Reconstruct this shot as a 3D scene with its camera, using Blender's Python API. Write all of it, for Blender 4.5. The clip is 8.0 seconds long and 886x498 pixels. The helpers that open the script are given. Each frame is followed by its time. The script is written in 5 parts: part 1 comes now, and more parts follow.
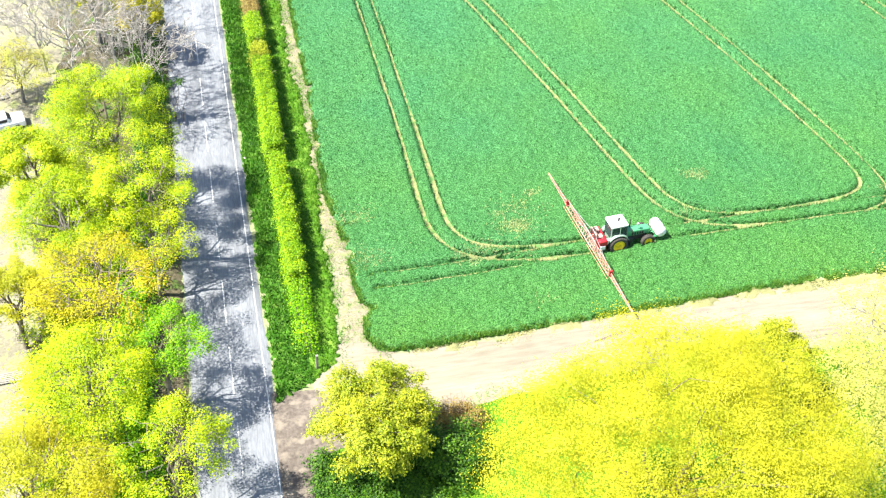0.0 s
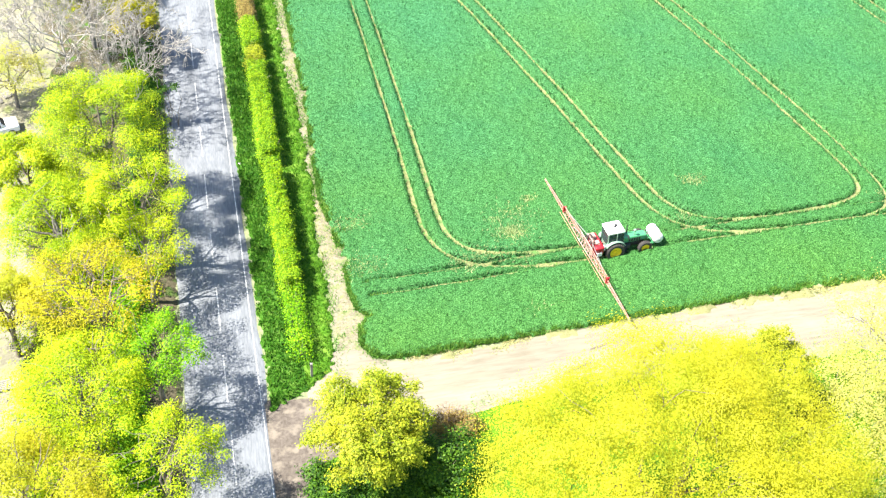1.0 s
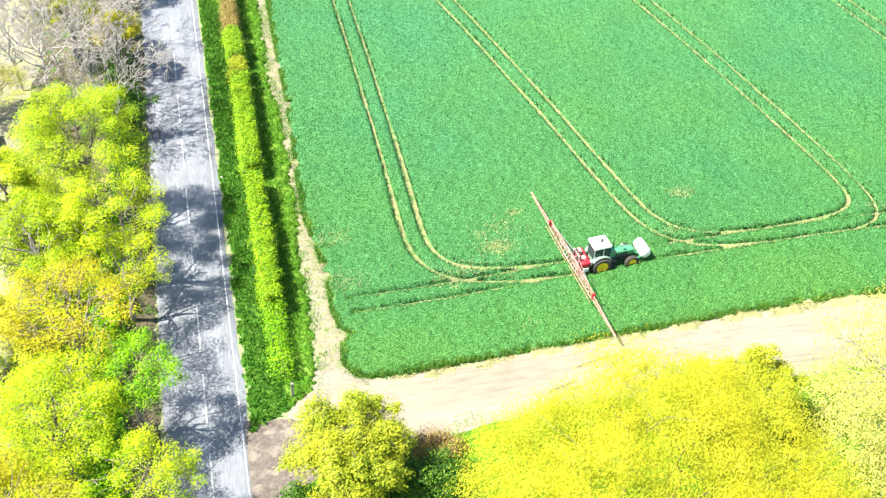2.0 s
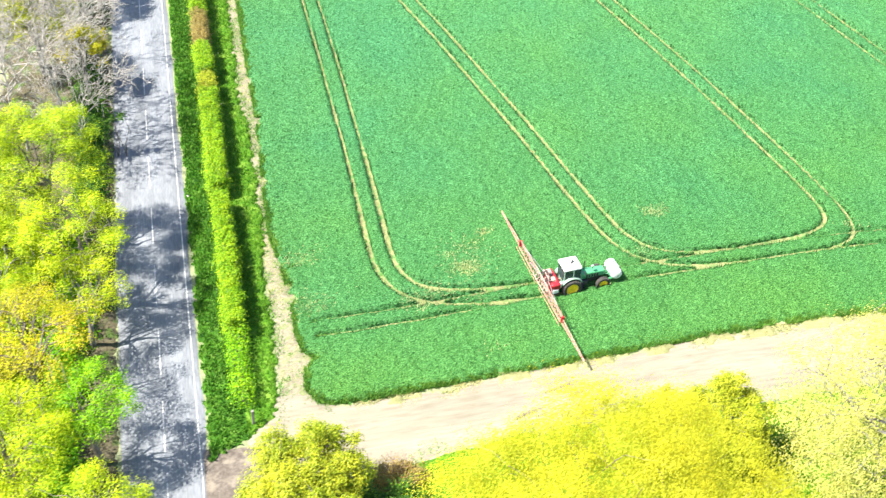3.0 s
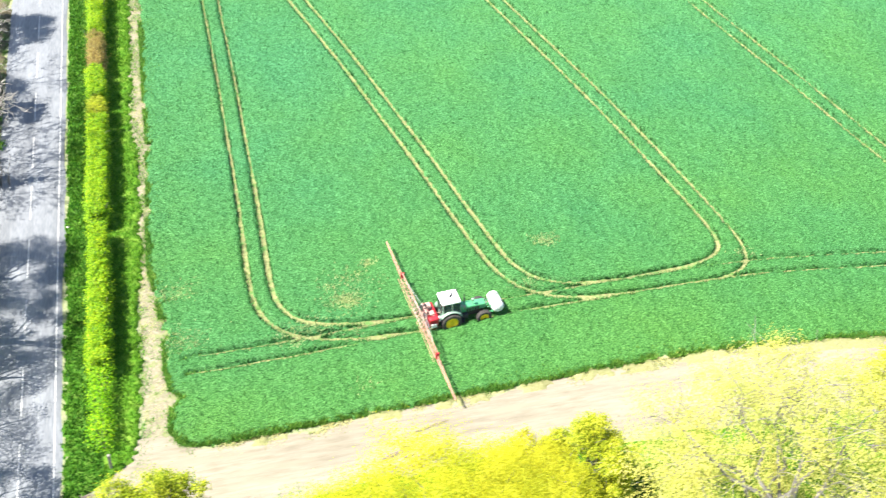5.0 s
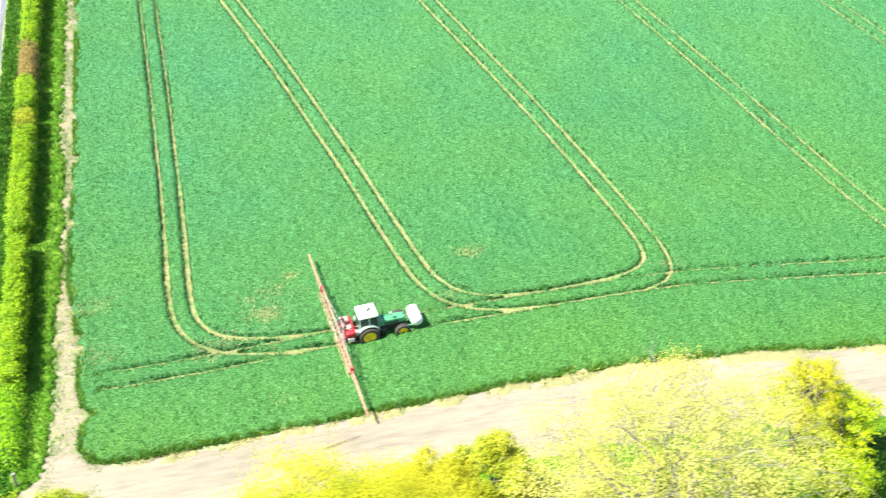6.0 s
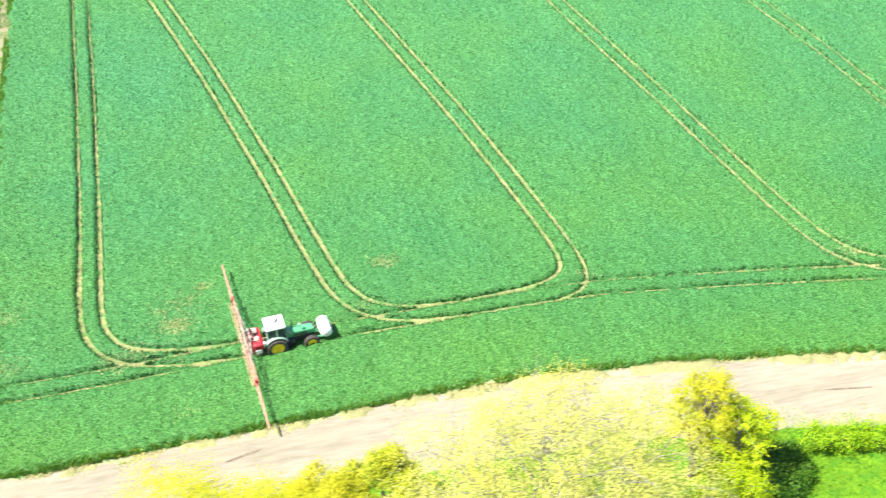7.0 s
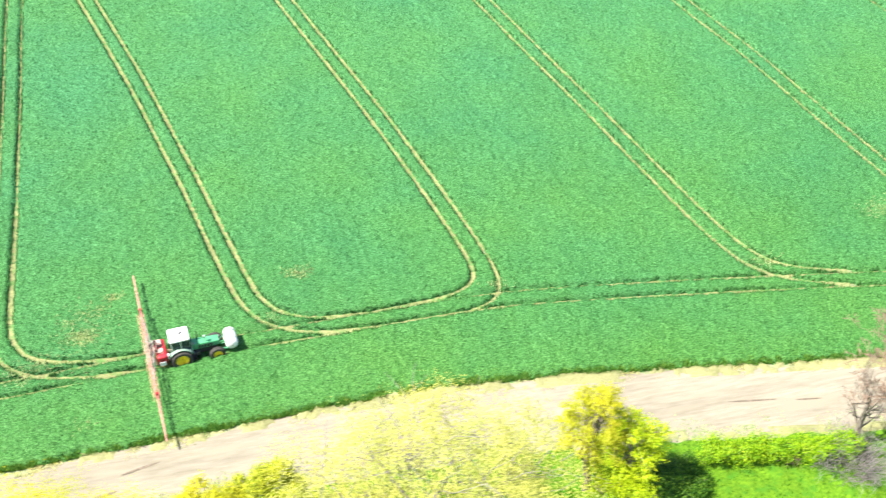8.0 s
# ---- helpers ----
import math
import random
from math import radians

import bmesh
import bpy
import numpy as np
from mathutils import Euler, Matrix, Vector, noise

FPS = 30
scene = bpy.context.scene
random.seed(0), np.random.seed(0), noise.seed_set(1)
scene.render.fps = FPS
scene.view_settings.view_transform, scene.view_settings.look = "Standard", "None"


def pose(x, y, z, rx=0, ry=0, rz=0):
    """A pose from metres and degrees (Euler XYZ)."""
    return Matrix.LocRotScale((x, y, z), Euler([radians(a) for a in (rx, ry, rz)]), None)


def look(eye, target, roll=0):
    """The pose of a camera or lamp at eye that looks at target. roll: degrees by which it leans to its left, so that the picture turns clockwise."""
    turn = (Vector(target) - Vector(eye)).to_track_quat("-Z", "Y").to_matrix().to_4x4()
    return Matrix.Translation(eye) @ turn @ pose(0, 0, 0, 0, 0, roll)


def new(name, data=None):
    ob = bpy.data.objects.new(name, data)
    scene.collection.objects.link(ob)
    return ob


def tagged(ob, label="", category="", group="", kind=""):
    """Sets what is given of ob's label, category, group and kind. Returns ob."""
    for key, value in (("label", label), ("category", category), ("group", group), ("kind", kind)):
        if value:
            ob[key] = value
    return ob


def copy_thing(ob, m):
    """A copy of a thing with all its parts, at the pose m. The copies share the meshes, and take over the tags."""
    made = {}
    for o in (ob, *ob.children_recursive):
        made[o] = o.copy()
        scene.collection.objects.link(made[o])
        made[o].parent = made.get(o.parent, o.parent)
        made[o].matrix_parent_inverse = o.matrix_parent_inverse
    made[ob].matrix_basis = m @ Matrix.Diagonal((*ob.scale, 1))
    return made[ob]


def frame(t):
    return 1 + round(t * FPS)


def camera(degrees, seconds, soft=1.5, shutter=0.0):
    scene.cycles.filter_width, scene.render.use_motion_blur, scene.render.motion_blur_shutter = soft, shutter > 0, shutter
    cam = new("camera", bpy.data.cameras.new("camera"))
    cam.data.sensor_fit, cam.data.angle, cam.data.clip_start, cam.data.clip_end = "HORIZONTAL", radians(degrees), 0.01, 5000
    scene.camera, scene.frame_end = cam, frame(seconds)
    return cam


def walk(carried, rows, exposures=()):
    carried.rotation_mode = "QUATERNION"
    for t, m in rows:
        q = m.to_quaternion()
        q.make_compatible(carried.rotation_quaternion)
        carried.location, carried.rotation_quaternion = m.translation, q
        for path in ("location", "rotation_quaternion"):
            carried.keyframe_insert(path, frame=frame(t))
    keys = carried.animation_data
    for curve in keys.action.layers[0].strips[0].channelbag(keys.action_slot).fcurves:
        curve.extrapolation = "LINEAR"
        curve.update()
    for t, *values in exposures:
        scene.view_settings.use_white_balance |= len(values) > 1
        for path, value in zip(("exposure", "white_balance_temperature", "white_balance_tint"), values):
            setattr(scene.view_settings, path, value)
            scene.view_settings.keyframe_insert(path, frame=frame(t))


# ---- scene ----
cam = camera(41.0, 8.0, soft=1.25, shutter=0.75)
# seconds, x, y, z, yaw, pitch, roll
ROWS = [
    (0.0, 2.728, 0.077, 63.816, -12.165, -41.373, 0.666),
    (0.5, 2.923, 0.336, 63.854, -12.138, -41.376, 0.660),
    (1.0, 3.183, 0.779, 63.846, -12.198, -41.377, 0.657),
    (2.5, 5.760, 3.332, 63.911, -12.487, -41.373, 0.635),
    (3.0, 7.346, 4.224, 64.016, -12.561, -41.372, 0.632),
    (3.5, 9.237, 4.932, 64.103, -12.690, -41.369, 0.624),
    (4.0, 11.485, 5.354, 64.243, -12.786, -41.370, 0.616),
    (4.5, 13.967, 5.606, 64.368, -12.920, -41.366, 0.614),
    (6.0, 22.622, 5.414, 64.929, -13.389, -41.372, 0.623),
    (6.5, 25.843, 5.080, 65.135, -13.535, -41.371, 0.631),
    (7.0, 29.241, 4.726, 65.347, -13.629, -41.372, 0.638),
    (7.5, 32.749, 4.283, 65.617, -13.659, -41.372, 0.642),
    (8.0, 36.321, 3.758, 65.984, -13.639, -41.373, 0.643),
]


def turned(yaw, pitch, roll):
    return Matrix.Rotation(radians(yaw), 4, "Z") @ Matrix.Rotation(radians(90 + pitch), 4, "X") @ Matrix.Rotation(radians(roll), 4, "Z")


walk(cam, [(t, Matrix.Translation((x, y, z)) @ turned(yaw, pitch, roll)) for t, x, y, z, yaw, pitch, roll in ROWS], [(0.0, 1.8), (4.0, 1.75), (8.0, 1.68)])

# ---- light ----
SUN_WAY = Vector((1.0, 0.08, -0.95)).normalized()
world = bpy.data.worlds.new("sky")
scene.world = world
world.use_nodes = True
sky = world.node_tree.nodes.new("ShaderNodeTexSky")
sky.sky_type = "NISHITA"
sky.sun_disc = False
sky.sun_elevation = math.asin(-SUN_WAY.z)
sky.sun_rotation = math.atan2(-SUN_WAY.x, -SUN_WAY.y) % (2 * math.pi)
world.node_tree.links.new(sky.outputs[0], world.node_tree.nodes["Background"].inputs[0])
world.node_tree.nodes["Background"].inputs[1].default_value = 0.11
lamp = bpy.data.lights.new("sun", "SUN")
lamp.energy, lamp.angle, lamp.color = 4.9, radians(0.53), (1.0, 0.95, 0.86)
new("sun", lamp).matrix_world = look(Vector((30, 70, 60)) - SUN_WAY * 120, (30, 70, 0))


# ---- materials ----
def material(name):
    m = bpy.data.materials.new(name)
    m.use_nodes = True
    nodes, links = m.node_tree.nodes, m.node_tree.links
    return m, nodes, links, nodes["Principled BSDF"]


def ramp(nodes, links, source, stops):
    r = nodes.new("ShaderNodeValToRGB")
    while len(r.color_ramp.elements) < len(stops):
        r.color_ramp.elements.new(0.5)
    for e, (at, c) in zip(r.color_ramp.elements, stops):
        e.position, e.color = at, (*c, 1)
    links.new(source, r.inputs[0])
    return r.outputs[0]


def noise_of(nodes, links, scale, detail=3.0, stretch=None, rough=0.55):
    co = nodes.new("ShaderNodeNewGeometry").outputs["Position"]
    if stretch:
        mp = nodes.new("ShaderNodeMapping")
        mp.inputs["Scale"].default_value = stretch
        links.new(co, mp.inputs[0])
        co = mp.outputs[0]
    n = nodes.new("ShaderNodeTexNoise")
    n.inputs["Scale"].default_value, n.inputs["Detail"].default_value, n.inputs["Roughness"].default_value = scale, detail, rough
    links.new(co, n.inputs["Vector"])
    return n.outputs["Fac"]


def mixed(nodes, links, a, b, fac, mode="MIX"):
    mx = nodes.new("ShaderNodeMix")
    mx.data_type, mx.blend_type = "RGBA", mode
    for socket, value in ((mx.inputs[6], a), (mx.inputs[7], b), (mx.inputs[0], fac)):
        if isinstance(value, tuple):
            socket.default_value = (*value, 1)
        elif isinstance(value, float):
            socket.default_value = value
        else:
            links.new(value, socket)
    return mx.outputs[2]


def bumped(nodes, links, bsdf, source, strength, distance):
    b = nodes.new("ShaderNodeBump")
    b.inputs["Strength"].default_value, b.inputs["Distance"].default_value = strength, distance
    links.new(source, b.inputs["Height"])
    links.new(b.outputs[0], bsdf.inputs["Normal"])


def surface(name, dark, light, scale, broad=0.15, rough=0.85, bump=0.3, distance=0.02, stretch=None, third=None):
    """A grained material: fine and broad variation between two colours, and stains of a third."""
    m, nodes, links, bsdf = material(name)
    fine = noise_of(nodes, links, scale, 5, stretch, 0.65)
    c = ramp(nodes, links, fine, [(0.3, dark), (0.7, light)])
    wide = noise_of(nodes, links, broad, 3, stretch)
    shade = ramp(nodes, links, wide, [(0.3, (0.72, 0.72, 0.72)), (0.7, (1.15, 1.15, 1.15))])
    c = mixed(nodes, links, c, shade, 0.8, "MULTIPLY")
    if third:
        spots = ramp(nodes, links, noise_of(nodes, links, broad * 3.3, 4, stretch), [(0.5, (0, 0, 0)), (0.66, (1, 1, 1))])
        c = mixed(nodes, links, c, third, spots)
    links.new(c, bsdf.inputs["Base Color"])
    bsdf.inputs["Roughness"].default_value = rough
    bsdf.inputs["Specular IOR Level"].default_value = 0.12
    bumped(nodes, links, bsdf, fine, bump, distance)
    return m


def paint(name, colour, rough=0.4, metal=0.0, wear=0.12, scale=3.0):
    m, nodes, links, bsdf = material(name)
    n = noise_of(nodes, links, scale, 5)
    lo = tuple(v * (1 - wear * 2) for v in colour)
    links.new(ramp(nodes, links, n, [(0.3, lo), (0.62, colour)]), bsdf.inputs["Base Color"])
    links.new(ramp(nodes, links, n, [(0.3, (rough + 0.25,) * 3), (0.7, (rough,) * 3)]), bsdf.inputs["Roughness"])
    bsdf.inputs["Metallic"].default_value = metal
    return m


def leaf(name, shade, mid, bright, through_light=0.4, broad=0.35):
    """Foliage: each leaf has its own tone, clumps drift in hue, and light comes through."""
    m, nodes, links, bsdf = material(name)
    own = nodes.new("ShaderNodeNewGeometry").outputs["Random Per Island"]
    c = ramp(nodes, links, own, [(0.0, shade), (0.45, mid), (1.0, bright)])
    drift = ramp(nodes, links, noise_of(nodes, links, broad, 2), [(0.3, (0.7, 0.82, 0.8)), (0.7, (1.15, 1.05, 1.0))])
    c = mixed(nodes, links, c, drift, 0.8, "MULTIPLY")
    links.new(c, bsdf.inputs["Base Color"])
    bsdf.inputs["Roughness"].default_value = 0.5
    bsdf.inputs["Specular IOR Level"].default_value = 0.14
    t = nodes.new("ShaderNodeBsdfTranslucent")
    links.new(c, t.inputs[0])
    mx = nodes.new("ShaderNodeMixShader")
    mx.inputs[0].default_value = through_light
    links.new(bsdf.outputs[0], mx.inputs[1])
    links.new(t.outputs[0], mx.inputs[2])
    links.new(mx.outputs[0], nodes["Material Output"].inputs[0])
    return m


def ground_material():
    m, nodes, links, bsdf = material("ground_soil")
    fine = noise_of(nodes, links, 4.0, 6)
    soil = ramp(nodes, links, fine, [(0.3, (0.15, 0.168, 0.082)), (0.7, (0.24, 0.262, 0.148))])
    grass = ramp(nodes, links, noise_of(nodes, links, 0.02, 4), [(0.3, (0.05, 0.11, 0.02)), (0.7, (0.1, 0.16, 0.04))])
    away = nodes.new("ShaderNodeVectorMath")
    away.operation = "DISTANCE"
    links.new(nodes.new("ShaderNodeNewGeometry").outputs["Position"], away.inputs[0])
    away.inputs[1].default_value = (40, 75, 0)
    far = nodes.new("ShaderNodeMapRange")
    far.inputs[1].default_value, far.inputs[2].default_value = 115, 150
    links.new(away.outputs["Value"], far.inputs[0])
    links.new(mixed(nodes, links, soil, grass, far.outputs[0]), bsdf.inputs["Base Color"])
    bsdf.inputs["Roughness"].default_value = 0.95
    bsdf.inputs["Specular IOR Level"].default_value = 0.1
    bumped(nodes, links, bsdf, fine, 0.5, 0.05)
    return m


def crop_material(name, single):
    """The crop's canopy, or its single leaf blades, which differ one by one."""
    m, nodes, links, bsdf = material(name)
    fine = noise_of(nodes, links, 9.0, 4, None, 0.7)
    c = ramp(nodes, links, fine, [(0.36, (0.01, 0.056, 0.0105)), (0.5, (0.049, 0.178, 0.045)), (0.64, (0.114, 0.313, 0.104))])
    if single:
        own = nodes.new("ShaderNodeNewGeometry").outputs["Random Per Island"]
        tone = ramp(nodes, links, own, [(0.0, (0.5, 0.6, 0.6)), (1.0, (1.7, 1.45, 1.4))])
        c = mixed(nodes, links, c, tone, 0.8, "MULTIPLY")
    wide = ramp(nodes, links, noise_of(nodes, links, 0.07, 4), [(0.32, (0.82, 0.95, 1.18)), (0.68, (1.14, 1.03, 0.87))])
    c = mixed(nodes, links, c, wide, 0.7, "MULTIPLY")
    lines = ramp(nodes, links, noise_of(nodes, links, 0.4, 3, (1.0, 0.25, 1.0)), [(0.3, (0.9, 0.93, 0.94)), (0.7, (1.08, 1.05, 1.04))])
    c = mixed(nodes, links, c, lines, 0.7, "MULTIPLY")
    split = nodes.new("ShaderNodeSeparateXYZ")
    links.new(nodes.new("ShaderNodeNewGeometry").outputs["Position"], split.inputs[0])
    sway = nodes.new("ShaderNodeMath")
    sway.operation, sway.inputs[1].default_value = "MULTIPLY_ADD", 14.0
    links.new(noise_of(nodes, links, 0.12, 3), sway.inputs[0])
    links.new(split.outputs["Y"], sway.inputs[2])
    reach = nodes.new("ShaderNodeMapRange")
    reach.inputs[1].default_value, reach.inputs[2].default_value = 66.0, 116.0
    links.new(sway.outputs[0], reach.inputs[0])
    # Headland crop is yellower; distance haze is painted in, paler and bluer far off.
    headland_and_haze = ramp(nodes, links, reach.outputs[0], [(0.0, (1.1, 1.0, 0.74)), (0.22, (0.98, 0.98, 0.94)), (1.0, (1.1, 1.1, 1.3))])
    c = mixed(nodes, links, c, headland_and_haze, 1.0, "MULTIPLY")
    links.new(c, bsdf.inputs["Base Color"])
    bsdf.inputs["Roughness"].default_value = 0.55
    bsdf.inputs["Specular IOR Level"].default_value = 0.16
    bumped(nodes, links, bsdf, fine, 0.6, 0.08)
    t = nodes.new("ShaderNodeBsdfTranslucent")
    links.new(c, t.inputs[0])
    mx = nodes.new("ShaderNodeMixShader")
    mx.inputs[0].default_value = 0.25
    links.new(bsdf.outputs[0], mx.inputs[1])
    links.new(t.outputs[0], mx.inputs[2])
    links.new(mx.outputs[0], nodes["Material Output"].inputs[0])
    return m


GROUND = ground_material()
CROP = crop_material("crop_canopy", False)
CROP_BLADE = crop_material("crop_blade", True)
ASPHALT = surface("asphalt", (0.13, 0.141, 0.156), (0.215, 0.226, 0.242), 9.0, 0.7, 0.85, 0.35, 0.01, (1.0, 0.12, 1.0))
LINE = surface("road_paint", (0.26, 0.26, 0.26), (0.58, 0.58, 0.57), 6.0, 1.0, 0.6, 0.1, 0.004)
DIRT = surface("track_dirt", (0.185, 0.162, 0.118), (0.265, 0.236, 0.182), 4.0, 0.3, 0.95, 0.25, 0.02, (0.14, 1.0, 1.0), (0.222, 0.192, 0.142))
STRIP = surface("strip_earth", (0.14, 0.125, 0.08), (0.27, 0.245, 0.175), 5.0, 0.5, 0.95, 0.6, 0.04, None, (0.17, 0.19, 0.08))
APRON = surface("gateway_dirt", (0.075, 0.062, 0.052), (0.16, 0.135, 0.112), 4.0, 0.35, 0.95, 0.5, 0.03, None, (0.2, 0.17, 0.135))
RUT = surface("rut_straw", (0.125, 0.14, 0.055), (0.27, 0.275, 0.125), 5.0, 0.35, 0.95, 0.5, 0.03, None, (0.09, 0.18, 0.05))
WET = surface("wet_mud", (0.1, 0.08, 0.06), (0.2, 0.16, 0.12), 4.0, 1.0, 0.45, 0.3, 0.02)
YARD = surface("yard_gravel", (0.14, 0.13, 0.09), (0.25, 0.235, 0.175), 5.0, 0.25, 0.95, 0.4, 0.02, None, (0.22, 0.24, 0.1))
TURF = surface("turf", (0.025, 0.09, 0.007), (0.1, 0.23, 0.016), 3.5, 0.3, 0.9, 0.7, 0.08, None, (0.14, 0.25, 0.03))
WEEDS = surface("verge_weeds", (0.013, 0.06, 0.006), (0.065, 0.175, 0.014), 3.0, 0.5, 0.9, 0.8, 0.1, None, (0.09, 0.18, 0.025))
LITTER = surface("leaf_litter", (0.05, 0.045, 0.025), (0.14, 0.12, 0.075), 4.0, 0.3, 0.95, 0.7, 0.06, None, (0.06, 0.11, 0.02))
LAWN = surface("lawn", (0.04, 0.12, 0.005), (0.13, 0.25, 0.012), 4.0, 0.35, 0.9, 0.7, 0.06, None, (0.05, 0.15, 0.01))
GRASS = leaf("grass_blade", (0.025, 0.11, 0.004), (0.085, 0.235, 0.01), (0.19, 0.35, 0.03), 0.35)
WEED_BLADE = leaf("weed_blade", (0.012, 0.07, 0.004), (0.045, 0.16, 0.01), (0.13, 0.28, 0.03), 0.3)
DRY = leaf("dry_grass", (0.2, 0.22, 0.08), (0.32, 0.31, 0.13), (0.44, 0.41, 0.2), 0.3)
STRAW = leaf("straw", (0.2, 0.3, 0.1), (0.3, 0.38, 0.15), (0.4, 0.45, 0.22), 0.35)
FRINGE = leaf("fringe_grass", (0.055, 0.19, 0.028), (0.12, 0.28, 0.04), (0.2, 0.34, 0.06), 0.35)
LEAF_YELLOW = leaf("leaf_yellow", (0.44, 0.43, 0.018), (0.51, 0.5, 0.028), (0.57, 0.56, 0.045), 0.56)
LEAF_LIME = leaf("leaf_lime", (0.15, 0.26, 0.004), (0.34, 0.45, 0.006), (0.52, 0.57, 0.012), 0.3)
LEAF_FRESH = leaf("leaf_fresh", (0.1, 0.2, 0.003), (0.26, 0.38, 0.005), (0.47, 0.52, 0.01), 0.25)
LEAF_GREEN = leaf("leaf_green", (0.05, 0.18, 0.003), (0.15, 0.37, 0.005), (0.31, 0.49, 0.008), 0.28)
LEAF_OLIVE = leaf("leaf_olive", (0.13, 0.18, 0.008), (0.28, 0.33, 0.014), (0.48, 0.47, 0.03), 0.26)
LEAF_GOLD = leaf("leaf_gold", (0.2, 0.18, 0.006), (0.42, 0.37, 0.01), (0.62, 0.55, 0.02), 0.3)
LEAF_PALE = leaf("leaf_pale", (0.44, 0.43, 0.09), (0.51, 0.5, 0.12), (0.58, 0.56, 0.17), 0.48)
# Evergreen and ivy leaves; shade on bushes beneath trees is mixed into the colour.
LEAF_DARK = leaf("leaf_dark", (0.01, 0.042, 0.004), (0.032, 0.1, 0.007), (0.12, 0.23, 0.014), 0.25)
LEAF_HEDGE = leaf("leaf_hedge", (0.045, 0.14, 0.003), (0.155, 0.32, 0.005), (0.34, 0.47, 0.01), 0.25, 0.7)
LEAF_RUST = leaf("leaf_rust", (0.14, 0.09, 0.03), (0.26, 0.19, 0.05), (0.34, 0.28, 0.08), 0.3)
BARK = surface("bark", (0.11, 0.09, 0.07), (0.26, 0.22, 0.18), 7.0, 0.8, 0.95, 0.7, 0.03, (1, 1, 0.35))
BARK_PALE = surface("pale_bark", (0.12, 0.11, 0.1), (0.29, 0.265, 0.245), 7.0, 0.8, 0.95, 0.6, 0.03, (1, 1, 0.35))
BARK_GREY = surface("bleached_bark", (0.23, 0.21, 0.185), (0.46, 0.425, 0.385), 7.0, 0.8, 0.95, 0.6, 0.03, (1, 1, 0.35))
TWIG_BROWN = surface("brown_twig", (0.16, 0.1, 0.07), (0.32, 0.23, 0.17), 6.0, 0.8, 0.95, 0.4, 0.02)
WOOD = surface("weathered_wood", (0.16, 0.15, 0.13), (0.32, 0.3, 0.27), 8.0, 0.8, 0.9, 0.4, 0.01, (1, 1, 0.2))
STONE = surface("pale_stone", (0.45, 0.43, 0.38), (0.7, 0.68, 0.63), 9.0, 1.0, 0.85, 0.4, 0.01)
TRACTOR_GREEN = paint("tractor_green", (0.07, 0.32, 0.14), 0.35)
PALE_GREEN = paint("faded_green", (0.22, 0.33, 0.25), 0.45)
ROOF_WHITE = paint("cab_white", (0.78, 0.78, 0.76), 0.4, 0.0, 0.05)
TANK_WHITE = paint("tank_plastic", (0.72, 0.72, 0.7), 0.45, 0.0, 0.06)
RIM_YELLOW = paint("rim_yellow", (0.85, 0.6, 0.02), 0.4)
RED = paint("sprayer_red", (0.38, 0.012, 0.022), 0.4)
BOOM_RED = paint("boom_red", (0.58, 0.27, 0.21), 0.55, 0.0, 0.2)
BOOM_PALE = paint("boom_pale", (0.55, 0.36, 0.3), 0.55, 0.0, 0.2)
PIPE_YELLOW = paint("spray_pipe_yellow", (0.5, 0.32, 0.18), 0.5)
BLACK = paint("black_iron", (0.03, 0.03, 0.032), 0.55)
RUBBER = paint("tyre_rubber", (0.055, 0.05, 0.045), 0.85, 0.0, 0.2)
STEEL = paint("grey_steel", (0.4, 0.4, 0.4), 0.4, 0.7)
CAR_WHITE = paint("car_white", (0.75, 0.75, 0.76), 0.25, 0.0, 0.03)
CAR_BLUE = paint("car_blue", (0.06, 0.1, 0.16), 0.25, 0.0, 0.05)


def glass_material():
    m, nodes, links, bsdf = material("tinted_glass")
    bsdf.inputs["Base Color"].default_value = (0.06, 0.095, 0.09, 1)
    bsdf.inputs["Roughness"].default_value = 0.03
    bsdf.inputs["Transmission Weight"].default_value = 0.5
    bsdf.inputs["IOR"].default_value = 1.3
    return m


GLASS = glass_material()


# ---- mesh helpers ----
def raw_mesh(name, v, f):
    v, f = np.asarray(v, np.float32), np.asarray(f, np.int32)
    me = bpy.data.meshes.new(name)
    me.vertices.add(len(v))
    me.vertices.foreach_set("co", v.ravel())
    me.loops.add(f.size)
    me.loops.foreach_set("vertex_index", f.ravel())
    me.polygons.add(len(f))
    me.polygons.foreach_set("loop_start", np.arange(0, f.size, f.shape[1], dtype=np.int32))
    me.update(calc_edges=True)
    return me


def solid(name, v, f, mat, parent=None, smooth=False, label=""):
    me = raw_mesh(name, v, f)
    me.materials.append(mat)
    if smooth:
        me.polygons.foreach_set("use_smooth", np.ones(len(me.polygons), bool))
    ob = new(name, me)
    ob.parent = parent
    if label:
        tagged(ob, label)
    return ob


def part(name, bm, mat, parent=None, label="", smooth=False):
    me = bpy.data.meshes.new(name)
    bm.normal_update()
    bm.to_mesh(me)
    bm.free()
    me.materials.append(mat)
    if smooth:
        me.polygons.foreach_set("use_smooth", np.ones(len(me.polygons), bool))
    ob = new(name, me)
    ob.parent = parent
    if label:
        tagged(ob, label)
    return ob


def thing(name, x, y, z=0.0, turn=0.0):
    ob = new(name)
    ob.empty_display_size = 0.2
    ob.matrix_basis = pose(x, y, z, 0, 0, turn)
    return ob


